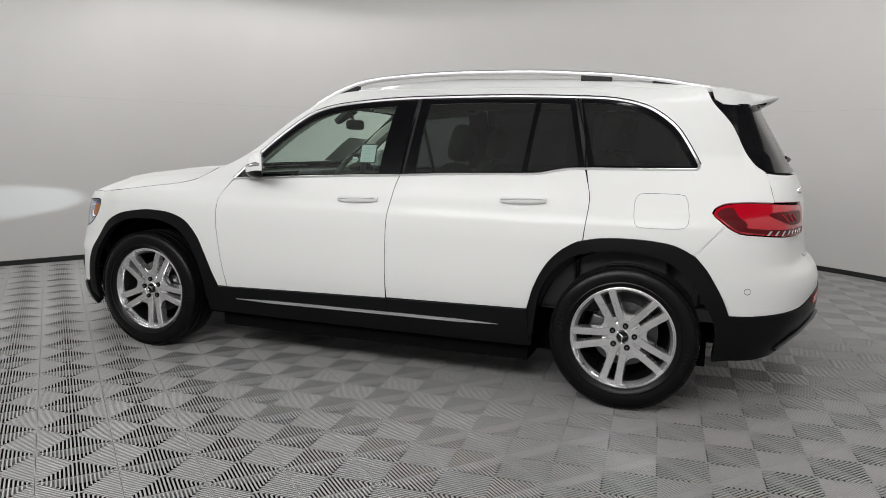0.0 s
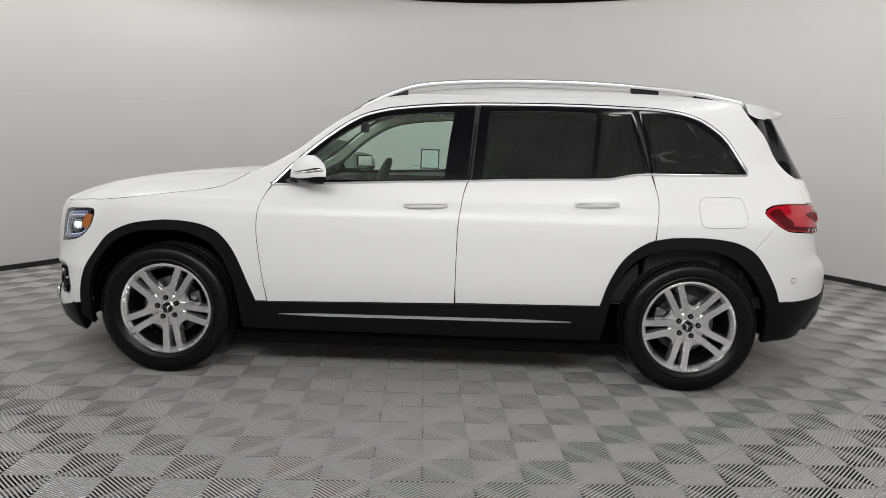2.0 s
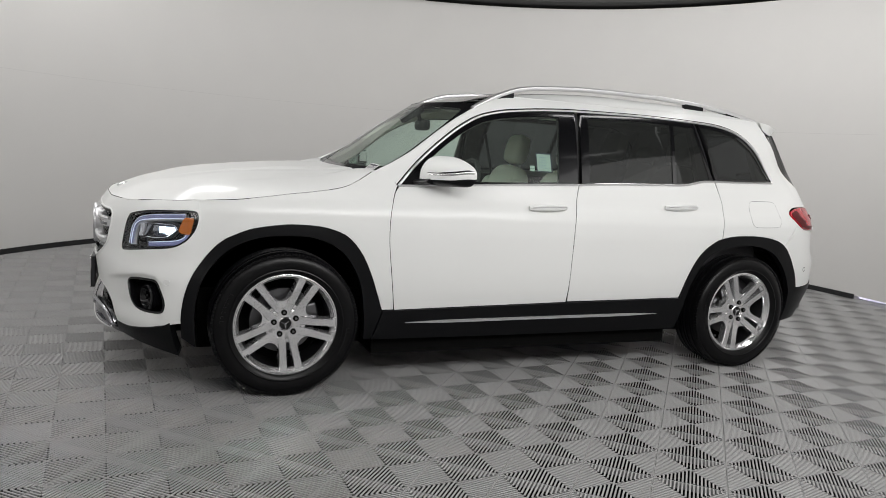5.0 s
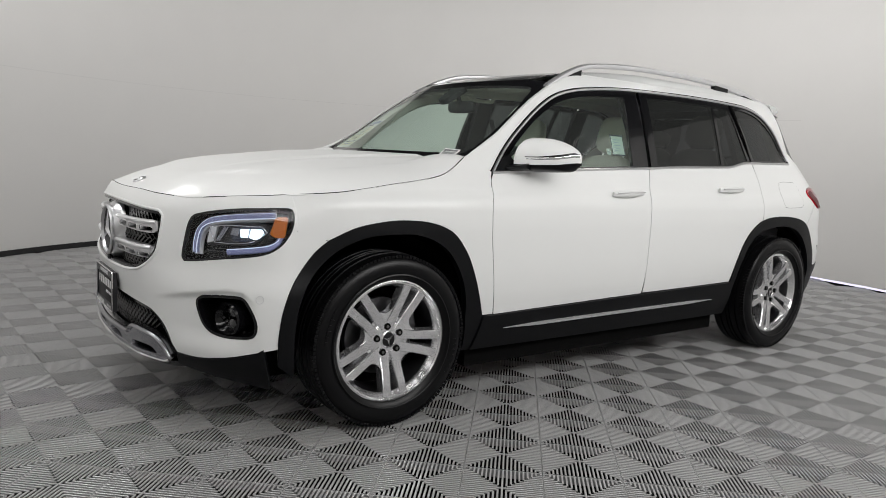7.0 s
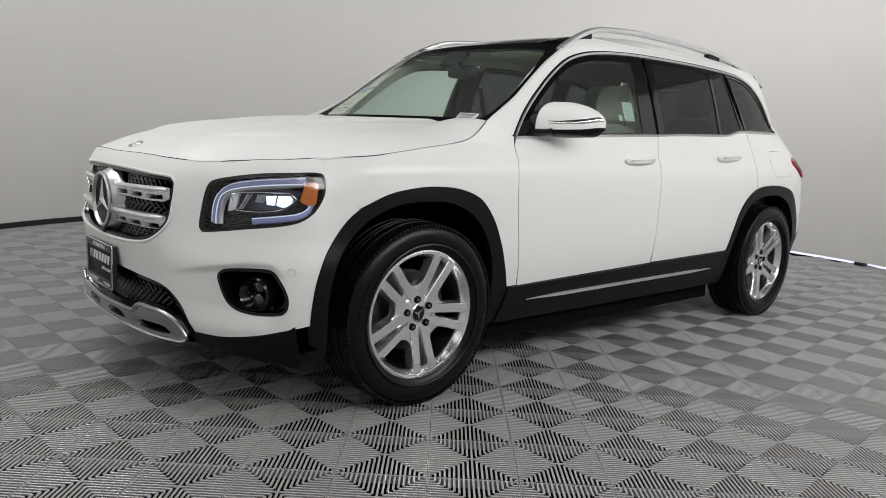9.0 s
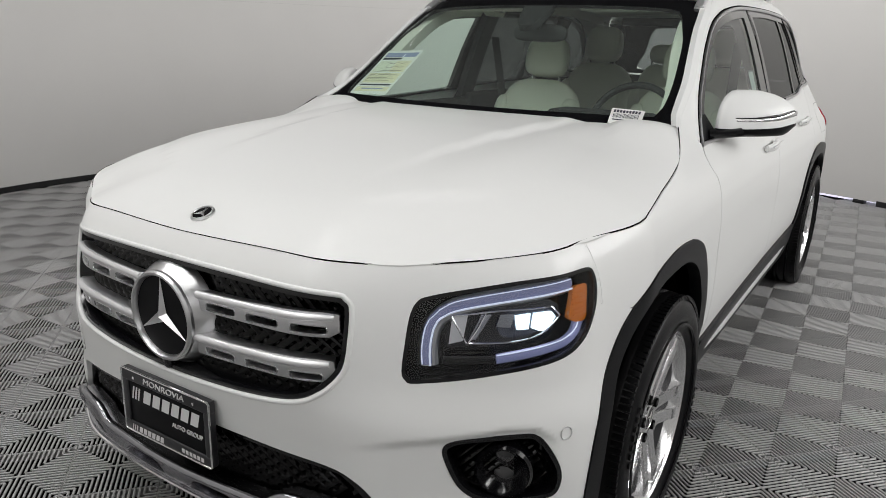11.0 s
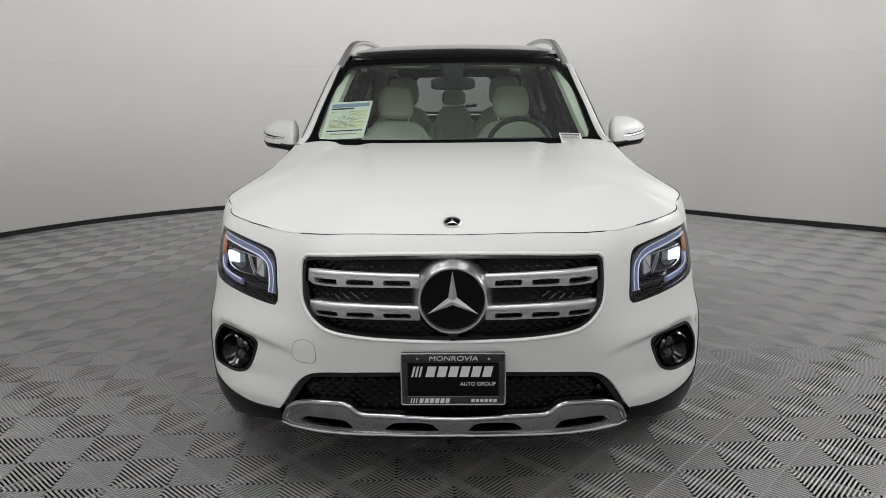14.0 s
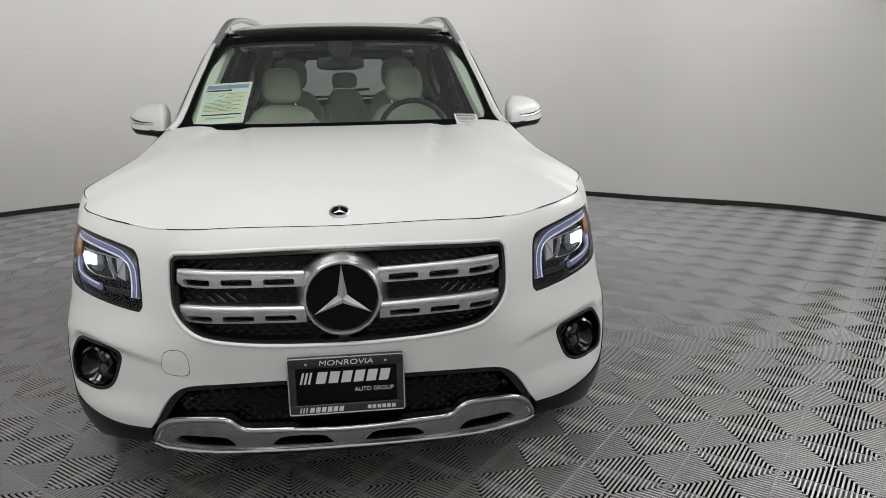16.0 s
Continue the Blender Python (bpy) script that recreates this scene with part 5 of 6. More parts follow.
def mirror_form(side, deep, tall, drop=0.0):
    """A domed shell with a level lower edge and a flat back, swept back towards its outer end."""
    bm = bmesh.new()
    loops = []
    for u in (0, 0.012, 0.03, 0.06, 0.1, 0.16, 0.25, 0.35, 0.45, 0.55, 0.65, 0.73, 0.8, 0.86, 0.91, 0.95, 0.98, 0.993, 1):
        pts = [mirror_point(side, u, a, deep, tall) for a in np.linspace(0, math.pi / 2, 14)]
        top, foot = pts[-1], pts[0]
        back = [Vector((top.x + 0.008, top.y, foot.z + (top.z - foot.z) * k)) for k in (0.95, 0.5, 0.05)] + [Vector((top.x, top.y, foot.z))]
        loops.append([bm.verts.new((p.x, p.y, p.z + drop)) for p in pts + back])
    for a, b in zip(loops, loops[1:]):
        for k in range(len(a)):
            bm.faces.new((a[k], a[(k + 1) % len(a)], b[(k + 1) % len(a)], b[k]))
    bm.faces.new(loops[0])
    bm.faces.new(loops[-1][::-1])
    bmesh.ops.recalc_face_normals(bm, faces=bm.faces)
    return bm


for side in (-1, 1):
    housing = part("door_mirror", mirror_form(side, 1.0, None), PAINT, car, "white door mirror with a chrome-edged turn light")
    part("mirror_base", mirror_form(side, 0.955, -0.031, -0.0005), PLASTIC, housing)
    bm = swept([(-0.735, side * 0.77, 1.062), (-0.72, side * 0.81, 1.066), (-0.695, side * 0.86, 1.074)], round_section(0.05, 0.016, 12))
    part("mirror_foot", bm, PLASTIC, housing)
    for name, x, half_y, half_z, mat in (("glass_rim", -0.588, 0.086, 0.044, PLASTIC), ("mirror_glass", -0.584, 0.078, 0.037, MIRROR)):
        bm = bmesh.new()
        cube(bm, -0.003, 0.003, -half_y, half_y, -half_z, half_z, 0.002, Matrix.Translation((x, side * 0.889, 1.138)) @ pose(0, 0, 0, 0, 0, -side * 32.8))
        part(name, bm, mat, housing)
    for name, low, mat, tall, first in (("turn_light", 0.026, CHROME, 0.0085, 0.3), ("light_gap", 0.035, GLOSS, 0.006, 0.28)):
        line = []
        for u in np.linspace(first, 0.995, 26):
            up = low + 0.006 * max(0.0, (u - 0.55) / 0.45)
            line.append(mirror_point(side, u, math.asin(min(0.98, (up / float(MIRROR_TALL(u))) ** 1.25)), out=0.0003))
        part(name, swept(line, round_section(0.0028, tall, 8), scale=lambda t: 0.22 + 0.78 * t ** 1.3), mat, housing, "chrome turn light strip" if mat is CHROME else "")
    tri = [(-0.845, 1.045), (-0.70, 1.06), (-0.73, 1.125), (-0.78, 1.105)]
    corner = panel("mirror_corner", [outline(flank([(*p, 1) for p in tri], side), 0.02)], on_skin(-0.002), PLASTIC, car, depth=0.01)

# ---- roof rails ----
RAIL = [(-0.392, 1.483), (-0.336, 1.515), (-0.212, 1.575), (-0.055, 1.621), (0.261, 1.649), (0.577, 1.657), (0.894, 1.655), (1.214, 1.639), (1.375, 1.625), (1.536, 1.604), (1.735, 1.568)]
rail_y = monotone((-0.4, -0.2, 0.1, 0.6, 1.1, 1.46, 1.74), (0.603, 0.58, 0.555, 0.532, 0.517, 0.495, 0.48))
for side in (-1, 1):
    line = [(x, side * float(rail_y(x)), z - 0.012) for x, z in catmull(RAIL, 0.03)]
    rail = part("roof_rail", swept(line, [(0.015, -0.014), (0.019, -0.004), (0.018, 0.006), (0.011, 0.012), (-0.011, 0.012), (-0.018, 0.006), (-0.019, -0.004), (-0.015, -0.014)]), ALU, car, "satin silver roof rail")
    for x0, x1 in ((-0.37, -0.14), (1.105, 1.26), (1.46, 1.71)):
        bm = bmesh.new()
        pts = []
        for x in np.linspace(x0, x1, 7):
            top = float(np.interp(x, *zip(*[(p[0], p[1]) for p in RAIL]))) - 0.018
            base = float(roof_lift(np.array([[side * float(rail_y(x)), max(x, -0.2)]]))[0, 2]) - 0.006 if x > -0.2 else float(np.interp(x, (-0.4, -0.2), (1.46, 1.53)))
            pts.append((x, float(rail_y(x)), base, max(top, base + 0.004)))
        rings = [[bm.verts.new((x, side * (y + dy), z)) for dy, z in ((-0.012, b - 0.012), (0.0175, b - 0.012), (0.0165, t), (-0.012, t))] for x, y, b, t in pts]
        for a, b in zip(rings, rings[1:]):
            for k in range(4):
                bm.faces.new((a[k], a[(k + 1) % 4], b[(k + 1) % 4], b[k]))
        bm.faces.new(rings[0])
        bm.faces.new(rings[-1])
        bmesh.ops.recalc_face_normals(bm, faces=bm.faces)
        part("rail_foot", bm, PLASTIC, rail, "black rail foot")

# ---- wheels ----
def wheel(x, side, turn):
    """One wheel, built round the local x axis (outwards) and set upright."""
    base = Matrix.Translation((x, side * 0.80, 0.353)) @ pose(0, 0, 0, 0, 0, 90 * side)
    spin = base @ pose(0, 0, 0, turn, 0, 0)
    prof = [(-0.085, 0.238), (-0.105, 0.262), (-0.116, 0.295), (-0.108, 0.328), (-0.095, 0.345), (-0.07, 0.352)]
    grooves = [(-0.058, 0.3535), (-0.056, 0.346), (-0.048, 0.346), (-0.046, 0.3545), (-0.018, 0.3555), (-0.016, 0.3475), (-0.008, 0.3475), (-0.006, 0.3555)]
    prof = prof + grooves + [(-a, b) for a, b in grooves[::-1]] + [(-a, b) for a, b in prof[::-1]] + [(0.07, 0.23), (-0.07, 0.23)]
    tyre = part("wheel", turned(prof, 96, base, closed=True), RUBBER, car, "black tyre on a silver alloy wheel with five double spokes")
    # tread blocks on the shoulder
    bm = bmesh.new()
    for k in range(130):
        for e in (-1, 1):
            cube(bm, e * 0.088 - 0.016, e * 0.088 + 0.016, -0.0062, 0.0062, 0.339, 0.3505, 0, base @ pose(0, 0, 0, 360 * k / 130, 0, 0))
    tagged(part("tread", bm, RUBBER, tyre), kind="stuff")
    # raised sidewall rings and marks
    bm = turned([(0.1135, 0.268), (0.1165, 0.272), (0.1145, 0.277), (0.11, 0.272)], 72, base, closed=True)
    part("sidewall_ring", bm, RUBBER, tyre)
    bm = bmesh.new()
    for start in (60, 240):
        for k in range(7):
            cube(bm, 0.113, 0.1178, -0.007, 0.007, 0.293, 0.31, 0, base @ pose(0, 0, 0, start + 4.2 * k, 0, 0))
    tagged(part("sidewall_relief", bm, RUBBER, tyre), kind="stuff")
    rim_prof = [(0.085, 0.252), (0.094, 0.251), (0.096, 0.244), (0.09, 0.240), (0.0905, 0.236), (0.083, 0.232), (0.074, 0.225), (0.062, 0.221), (0.06, 0.246)]
    rim = part("rim", turned(rim_prof, 96, base, closed=True), ALLOY, tyre, "silver alloy rim")
    part("rim_barrel", turned([(0.064, 0.2225), (0.02, 0.215), (-0.06, 0.212), (-0.085, 0.238), (-0.085, 0.246), (0.058, 0.246)], 72, base, closed=True), STEEL, tyre)
    bm = bmesh.new()
    for k in range(5):
        for e in (-1, 1):
            rows = []
            for r, off, w, d in ((0.05, 0.025, 0.022, 0.067), (0.085, 0.027, 0.0205, 0.07), (0.125, 0.0285, 0.019, 0.075), (0.19, 0.0345, 0.0185, 0.084), (0.236, 0.0395, 0.0195, 0.087)):
                rows.append([(d - 0.045, off - w - 0.004, r), (d - 0.004, off - w, r), (d, off - w + 0.003, r), (d + 0.001, off + w - 0.003, r), (d - 0.004, off + w, r), (d - 0.045, off + w + 0.004, r)])
            rings = [[bm.verts.new(spin @ pose(0, 0, 0, 72 * k, 0, 0) @ Vector((a, e * b, c))) for a, b, c in row] for row in rows]
            for a, b in zip(rings, rings[1:]):
                for j in range(6):
                    bm.faces.new((a[j], a[(j + 1) % 6], b[(j + 1) % 6], b[j]))
            bm.faces.new(rings[0])
            bm.faces.new(rings[-1])
        # the web between the twin bars near the hub
        web = [bm.verts.new(spin @ pose(0, 0, 0, 72 * k, 0, 0) @ Vector(q)) for q in ((0.056, -0.03, 0.05), (0.056, 0.03, 0.05), (0.052, 0.022, 0.1), (0.052, -0.022, 0.1))]
        bm.faces.new(web)
        # rounded web to the next pair
        fillet = spin @ pose(0, 0, 0, 72 * k + 36, 0, 0)
        arc = [(0.044 * math.sin(a), 0.156 - 0.044 * math.cos(a)) for a in np.linspace(-radians(54), radians(54), 9)]
        rim_ = [(0.0, 0.07)] + arc
        front, back = ([bm.verts.new(fillet @ Vector((x_, y_, z_))) for y_, z_ in rim_] for x_ in (0.0655, 0.03))
        bm.faces.new(front)
        for j in range(len(rim_)):
            bm.faces.new((front[j], front[(j + 1) % len(rim_)], back[(j + 1) % len(rim_)], back[j]))
    bmesh.ops.recalc_face_normals(bm, faces=bm.faces)
    part("spokes", bm, ALLOY, tyre, "silver double spokes", flat=True)
    part("hub", turned([(-0.05, 0.086), (0.048, 0.086), (0.059, 0.08), (0.065, 0.068), (0.066, 0.05), (0.066, 0.034), (0.062, 0.0)], 40, base), ALLOY, tyre)
    cap_ = part("hub_cap", turned([(0.05, 0.034), (0.069, 0.034), (0.071, 0.031), (0.069, 0.029), (0.067, 0.0)], 36, base), CHROME, tyre, "hub cap with a three-armed star")
    part("cap_face", turned([(0.06, 0.028), (0.0695, 0.028), (0.0695, 0.0)], 36, base), GLOSS, cap_)
    part("cap_star", three_star(0.027, 0.006, 0.004, spin @ Matrix.Translation((0.07, 0, 0)) @ Matrix(((0, 0, 1, 0), (1, 0, 0, 0), (0, 1, 0, 0), (0, 0, 0, 1)))), CHROME, cap_, flat=True)
    for k in range(5):
        a = math.radians(72 * k + 36)
        bolt_m = spin @ Matrix.Translation((0, 0.056 * math.sin(a), 0.056 * math.cos(a)))
        # raised dark disc paints the shade of a sunken bolt hole
        hole = turned([(0.06, 0.0135), (0.0725, 0.0135), (0.0725, 0.0)], 18, bolt_m)
        part("bolt_hole_disc", hole, DARK, tyre)
        part("wheel_bolt", turned([(0.06, 0.007), (0.0735, 0.007), (0.0745, 0.004)], 6, bolt_m), STEEL, tyre)
    part("brake_disc", turned([(-0.035, 0.07), (-0.035, 0.16), (-0.01, 0.16), (-0.01, 0.07)], 64, base, closed=True), STEEL, tyre, "grey steel brake disc")
    part("wheel_back", turned([(-0.075, 0.0), (-0.075, 0.215), (-0.07, 0.215), (-0.07, 0.0)], 48, base), DARK, tyre)
    bm = bmesh.new()
    cube(bm, -0.05, 0.012, -0.05, 0.05, 0.1, 0.175, 0.012, base @ pose(0, 0, 0, 75 * side * (1 if x < 0 else -1), 0, 0))
    part("brake_calliper", bm, STEEL, tyre)
    bm = bmesh.new()
    cube(bm, 0.083, 0.1, -0.004, 0.004, 0.222, 0.235, 0.002, base @ pose(0, 0, 0, 130, 0, 0))
    part("valve", bm, DASH, tyre)


for x, side, turn in ((-1.4145, -1, 188.5), (1.4145, -1, 168.2), (-1.4145, 1, 150), (1.4145, 1, 20)):
    wheel(x, side, turn)
# ---- cabin ----
def blob(bm, centre, radii, power=0.6, m=None, seg=(24, 14), shape=None):
    """A rounded cushion: a swollen box."""
    made = bmesh.ops.create_uvsphere(bm, u_segments=seg[0], v_segments=seg[1], radius=1)["verts"]
    for v in made:
        c = Vector([math.copysign(abs(a) ** power, a) for a in v.co])
        if shape:
            c = Vector(shape(c))
        q = Vector((c.x * radii[0], c.y * radii[1], c.z * radii[2]))
        v.co = (m or Matrix()) @ q + Vector(centre) if m is None else Matrix.Translation(centre) @ m @ q
    return bm


def seat(x, y, lean=-14, wide=0.235, tall=0.285, rest=0.118, head=0.105):
    """A seat that faces the nose: cushion, backrest, headrest on two posts."""
    bm = bmesh.new()
    blob(bm, (x, y, 0.62), (0.27, wide, 0.09), 0.5)
    cushion = part("seat", bm, LEATHER, car, "pale leather seat")
    bm = bmesh.new()
    m = pose(0, 0, 0, 0, -lean, 0)
    blob(bm, (x + 0.3, y, 0.87), (0.085, wide, tall), 0.5, m, shape=lambda c: (c.x, c.y * (1 - 0.16 * max(0, c.z) ** 2), c.z))
    part("backrest", bm, LEATHER, cushion)
    for e in (-1, 1):
        bm = bmesh.new()
        blob(bm, (x + 0.255, y + e * wide * 0.82, 0.84), (0.075, 0.045, tall * 0.8), 0.6, m)
        part("bolster", bm, LEATHER, cushion)
    top = 0.87 + tall * 0.95
    for e in (-0.078, 0.078):
        part("post", swept([(x + 0.375, y + e, top - 0.06), (x + 0.39, y + e, top + 0.06)], round_section(0.006, 0.006, 8), up=(0, 1, 0)), CHROME, cushion)
    bm = bmesh.new()
    blob(bm, (x + 0.395, y, top + 0.02 + head), (0.055, rest, head), 0.55, m, shape=lambda c: (c.x, c.y * (1 - 0.1 * max(0, c.z)), c.z))
    part("headrest", bm, LEATHER, cushion)
    return cushion


seat(0.02, -0.373)
seat(0.02, 0.373)
seat(0.86, -0.385, tall=0.365, wide=0.24)
seat(0.86, 0.385, tall=0.365, wide=0.24)
seat(0.88, 0.0, tall=0.37, wide=0.16, rest=0.092, head=0.052)
bm = bmesh.new()
cube(bm, -0.86, 2.0, -0.76, 0.76, 0.44, 0.5)
cube(bm, 1.55, 2.05, -0.7, 0.7, 0.5, 0.82, 0.02)
# sheet and block added to hide the tail lamp glow and a bright gap
cube(bm, 1.72, 1.75, -0.72, 0.72, 0.5, 1.15, 0.008)
cube(bm, 1.72, 1.82, -0.46, 0.46, 1.47, 1.52, 0.008)
part("cabin_floor", bm, DASH, car, "dark cabin floor with added blocking sheets at the rear")
bm = bmesh.new()
cube(bm, -0.98, -0.47, -0.74, 0.74, 0.72, 1.045, 0.04)
dash = part("dashboard", bm, DASH, car, "dark dashboard")
bm = bmesh.new()
cube(bm, -0.6, -0.42, -0.52, -0.1, 0.98, 1.09, 0.03)
part("dial_hood", bm, DASH, dash)
bm = bmesh.new()
cube(bm, -0.55, 0.4, -0.12, 0.12, 0.5, 0.74, 0.03)
part("centre_console", bm, DASH, car)
# steering wheel
wheel_m = Matrix.Translation((-0.33, -0.37, 1.015)) @ pose(0, 0, 0, 0, 22, 0)
ring = [wheel_m @ Vector((0, 0.18 * math.cos(a), 0.18 * math.sin(a))) for a in np.linspace(0, 2 * math.pi, 49)]
helm = part("steering_wheel", swept(ring, round_section(0.014, 0.017, 10), up=(1, 0, 0)), DASH, car, "black steering wheel")
bm = bmesh.new()
cube(bm, -0.02, 0.03, -0.075, 0.075, -0.06, 0.05, 0.02, wheel_m)
cube(bm, -0.01, 0.01, -0.17, 0.17, -0.025, 0.015, 0.004, wheel_m)
cube(bm, -0.01, 0.01, -0.03, 0.03, -0.17, 0, 0.004, wheel_m)
part("wheel_boss", bm, DASH, helm)
# rear-view mirror
bm = bmesh.new()
blob(bm, (-0.46, 0, 1.375), (0.018, 0.118, 0.034), 0.55)
inner_mirror = part("inside_mirror", bm, DASH, car, "black inside mirror")
part("mirror_arm", swept([(-0.49, 0, 1.44), (-0.47, 0, 1.39)], round_section(0.012, 0.012, 8), up=(0, 1, 0)), DASH, inner_mirror)
# linings
panel("headliner", [outline(both([(0.0, 1.8), (0.45, 1.78), (0.53, 1.6), (0.56, 1.0), (0.565, 0.3), (0.55, -0.1), (0.5, -0.32), (0.25, -0.385), (0.0, -0.405)]), 0.04)], lambda uv: roof_lift(uv) - (0, 0, 0.035), TRIM, car, "pale headliner", heart=(0.5, 0, 4), depth=0.0)
for side in (-1, 1):
    inner = [(-0.84, 1.09), (-0.74, 1.165), (-0.63, 1.27), (-0.51, 1.365), (-0.389, 1.438), (-0.25, 1.49), (0.0, 1.52), (0.6, 1.535), (1.2, 1.53), (1.6, 1.5)]
    part("pillar_lining", swept([skin(side * at_x(x), z - 0.012, -0.055).tolist() for x, z in catmull(inner, 0.05)], [(0.022, 0.016), (-0.022, 0.016), (-0.022, -0.016), (0.022, -0.016)], up=(0, side, 0)), TRIM, car, "pale pillar lining")
    pad = [(-0.86, 1.095), (-0.74, 1.16), (-0.63, 1.255), (-0.51, 1.35), (-0.389, 1.42), (-0.25, 1.465)]
    part("pillar_pad", swept([skin(side * at_x(x), z, -0.075).tolist() for x, z in catmull(pad, 0.05)], [(0.03, 0.03), (-0.03, 0.03), (-0.036, -0.012), (-0.026, -0.038), (0.018, -0.038), (0.032, -0.012)], up=(0, side, 0)), TRIM, car, "pale padded pillar lining")
    band_in = [(-0.85, 1.1, 1), (-0.74, 1.175), (-0.62, 1.275), (-0.5, 1.365), (-0.385, 1.43), (-0.25, 1.478), (-0.1, 1.495), (0.12, 1.505, 1), (0.12, 1.462, 1), (-0.13, 1.443), (-0.25, 1.426), (-0.375, 1.39), (-0.49, 1.325), (-0.61, 1.235), (-0.73, 1.125), (-0.765, 1.075, 1)]
    panel("pillar_trim", [outline(flank(band_in, side), 0.03)], on_skin(-0.026), TRIM, car, "pale inner pillar trim", grid=0.05, depth=0.006)
    for x0, x1, mat in ((0.14, 0.27, DASH), (1.08, 1.19, DASH), (1.62, 1.72, TRIM)):
        pts = [skin(side * at_x(x0 + (x1 - x0) * 0.5 - 0.05 * (z - 1.3)), z, -0.045).tolist() for z in np.linspace(1.0, 1.48, 6)]
        part("pillar_post", swept(pts, [(0.06, 0.018), (-0.06, 0.018), (-0.06, -0.018), (0.06, -0.018)], up=(0, side, 0)), mat, car)
    for x0, x1, z1 in ((-0.85, 0.17, 1.045), (0.2, 1.16, 1.07), (1.18, 1.6, 1.12)):
        bm = bmesh.new()
        cube(bm, x0, x1, side * 0.745 - 0.03, side * 0.745 + 0.03, 0.45, z1, 0.015)
        part("door_lining", bm, DASH, car, "dark door lining")
        bm = bmesh.new()
        cube(bm, x0 + 0.12, x1 - 0.08, side * 0.7 - 0.025, side * 0.7 + 0.025, 0.72, 0.9, 0.02)
        part("arm_rest", bm, LEATHER, car)
    part("grab_handle", swept([(0.0, side * 0.55, 1.5), (0.03, side * 0.54, 1.47), (0.2, side * 0.54, 1.47), (0.23, side * 0.55, 1.5)], round_section(0.008, 0.012, 8)), TRIM, car)
    part("belt", swept([(0.27, side * 0.62, 1.36), (0.33, side * 0.6, 1.1), (0.36, side * 0.6, 0.7)], [(0.022, 0.001), (-0.022, 0.001), (-0.022, -0.001), (0.022, -0.001)], up=(1, 0, 0)), DASH, car, "dark seat belt")
bm = bmesh.new()
for e in (-1, 1):
    cube(bm, -0.39, -0.27, e * 0.3 - 0.17, e * 0.3 + 0.17, 1.465, 1.482, 0.008)
part("sun_visors", bm, TRIM, car, "pale sun visors folded up")

# ---- papers on the glass ----
def on_screen(off):
    return lambda uv: screen_lift(uv) + (off, 0, 0)


def quad(a, b, c, d, u0, v0, u1, v1):
    """A rectangle within a four-sided sheet, by fractions across and down."""
    a, b, c, d = (np.array(p) for p in (a, b, c, d))
    f = lambda u, v: tuple((a * (1 - u) + b * u) * (1 - v) + (d * (1 - u) + c * u) * v)
    return [(*f(u0, v0), 1), (*f(u1, v0), 1), (*f(u1, v1), 1), (*f(u0, v1), 1)]


SHEET = ((0.617, 1.284), (0.398, 1.294), (0.425, 1.123), (0.634, 1.113))
sheet = tagged(panel("price_sheet", [outline(quad(*SHEET, 0, 0, 1, 1), 0.03)], on_screen(0.014), PAPER, None, heart=(1, 0, 0.5), depth=0.001), "printed buyer information sheet inside the windscreen", "paper sheet")
blocks = [(0.06, 0.05, 0.94, 0.15, BLUEINK), (0.06, 0.17, 0.6, 0.21, INK), (0.06, 0.24, 0.5, 0.5, GREEN), (0.54, 0.24, 0.94, 0.5, YELLOW), (0.06, 0.53, 0.94, 0.74, YELLOW), (0.06, 0.83, 0.94, 0.93, YELLOW)]
blocks += [(0.1, 0.27 + 0.032 * k, 0.86 - 0.1 * (k % 3), 0.277 + 0.032 * k, INK) for k in range(14)] + [(0.08, 0.77, 0.92, 0.8, INK), (0.2, 0.86, 0.8, 0.885, BLUEINK)]
for n, (u0, v0, u1, v1, mat) in enumerate(blocks):
    panel("print_block", [outline(quad(*SHEET, u0, v0, u1, v1), 0.05)], on_screen(0.0125 - 0.0001 * (n > 5)), mat, sheet, heart=(1, 0, 0.5), depth=0)
TAG = ((-0.5, 1.138), (-0.605, 1.134), (-0.61, 1.092), (-0.508, 1.095))
tag = tagged(panel("stock_tag", [outline(quad(*TAG, 0, 0, 1, 1), 0.03)], on_screen(-0.006), PAPER, None, heart=(1, 0, 0.5), depth=0.001), "white stock tag with a barcode behind the windscreen", "tag")
for k in range(9):
    panel("figure_bar", [outline(quad(*TAG, 0.08 + 0.094 * k, 0.08, 0.145 + 0.094 * k, 0.26), 0.05)], on_screen(-0.008), INK, tag, heart=(1, 0, 0.5), depth=0)
for k in range(22):
    panel("code_bar", [outline(quad(*TAG, 0.1 + 0.036 * k, 0.33, 0.112 + 0.036 * k + 0.008 * (k % 3 == 0), 0.6), 0.05)], on_screen(-0.008), INK, tag, heart=(1, 0, 0.5), depth=0)
panel("small_print", [outline(quad(*TAG, 0.1, 0.7, 0.8, 0.76), 0.05)], on_screen(-0.008), INK, tag, heart=(1, 0, 0.5), depth=0)
STICK = material("window_sticker", (0.42, 0.48, 0.45), 0.6, 0, 0, 0.06, 60)
note = lambda x0, x1, z0, z1: outline(flank([(x0, z0, 1), (x1, z0, 1), (x1, z1, 1), (x0, z1, 1)], -1), 0.03)
sticker = tagged(panel("window_sticker", [note(-0.045, 0.042, 1.156, 1.248)], on_skin(-0.0125), STICK, None, depth=0.0005), "pale square sticker with a black border on the front side window", "sticker")
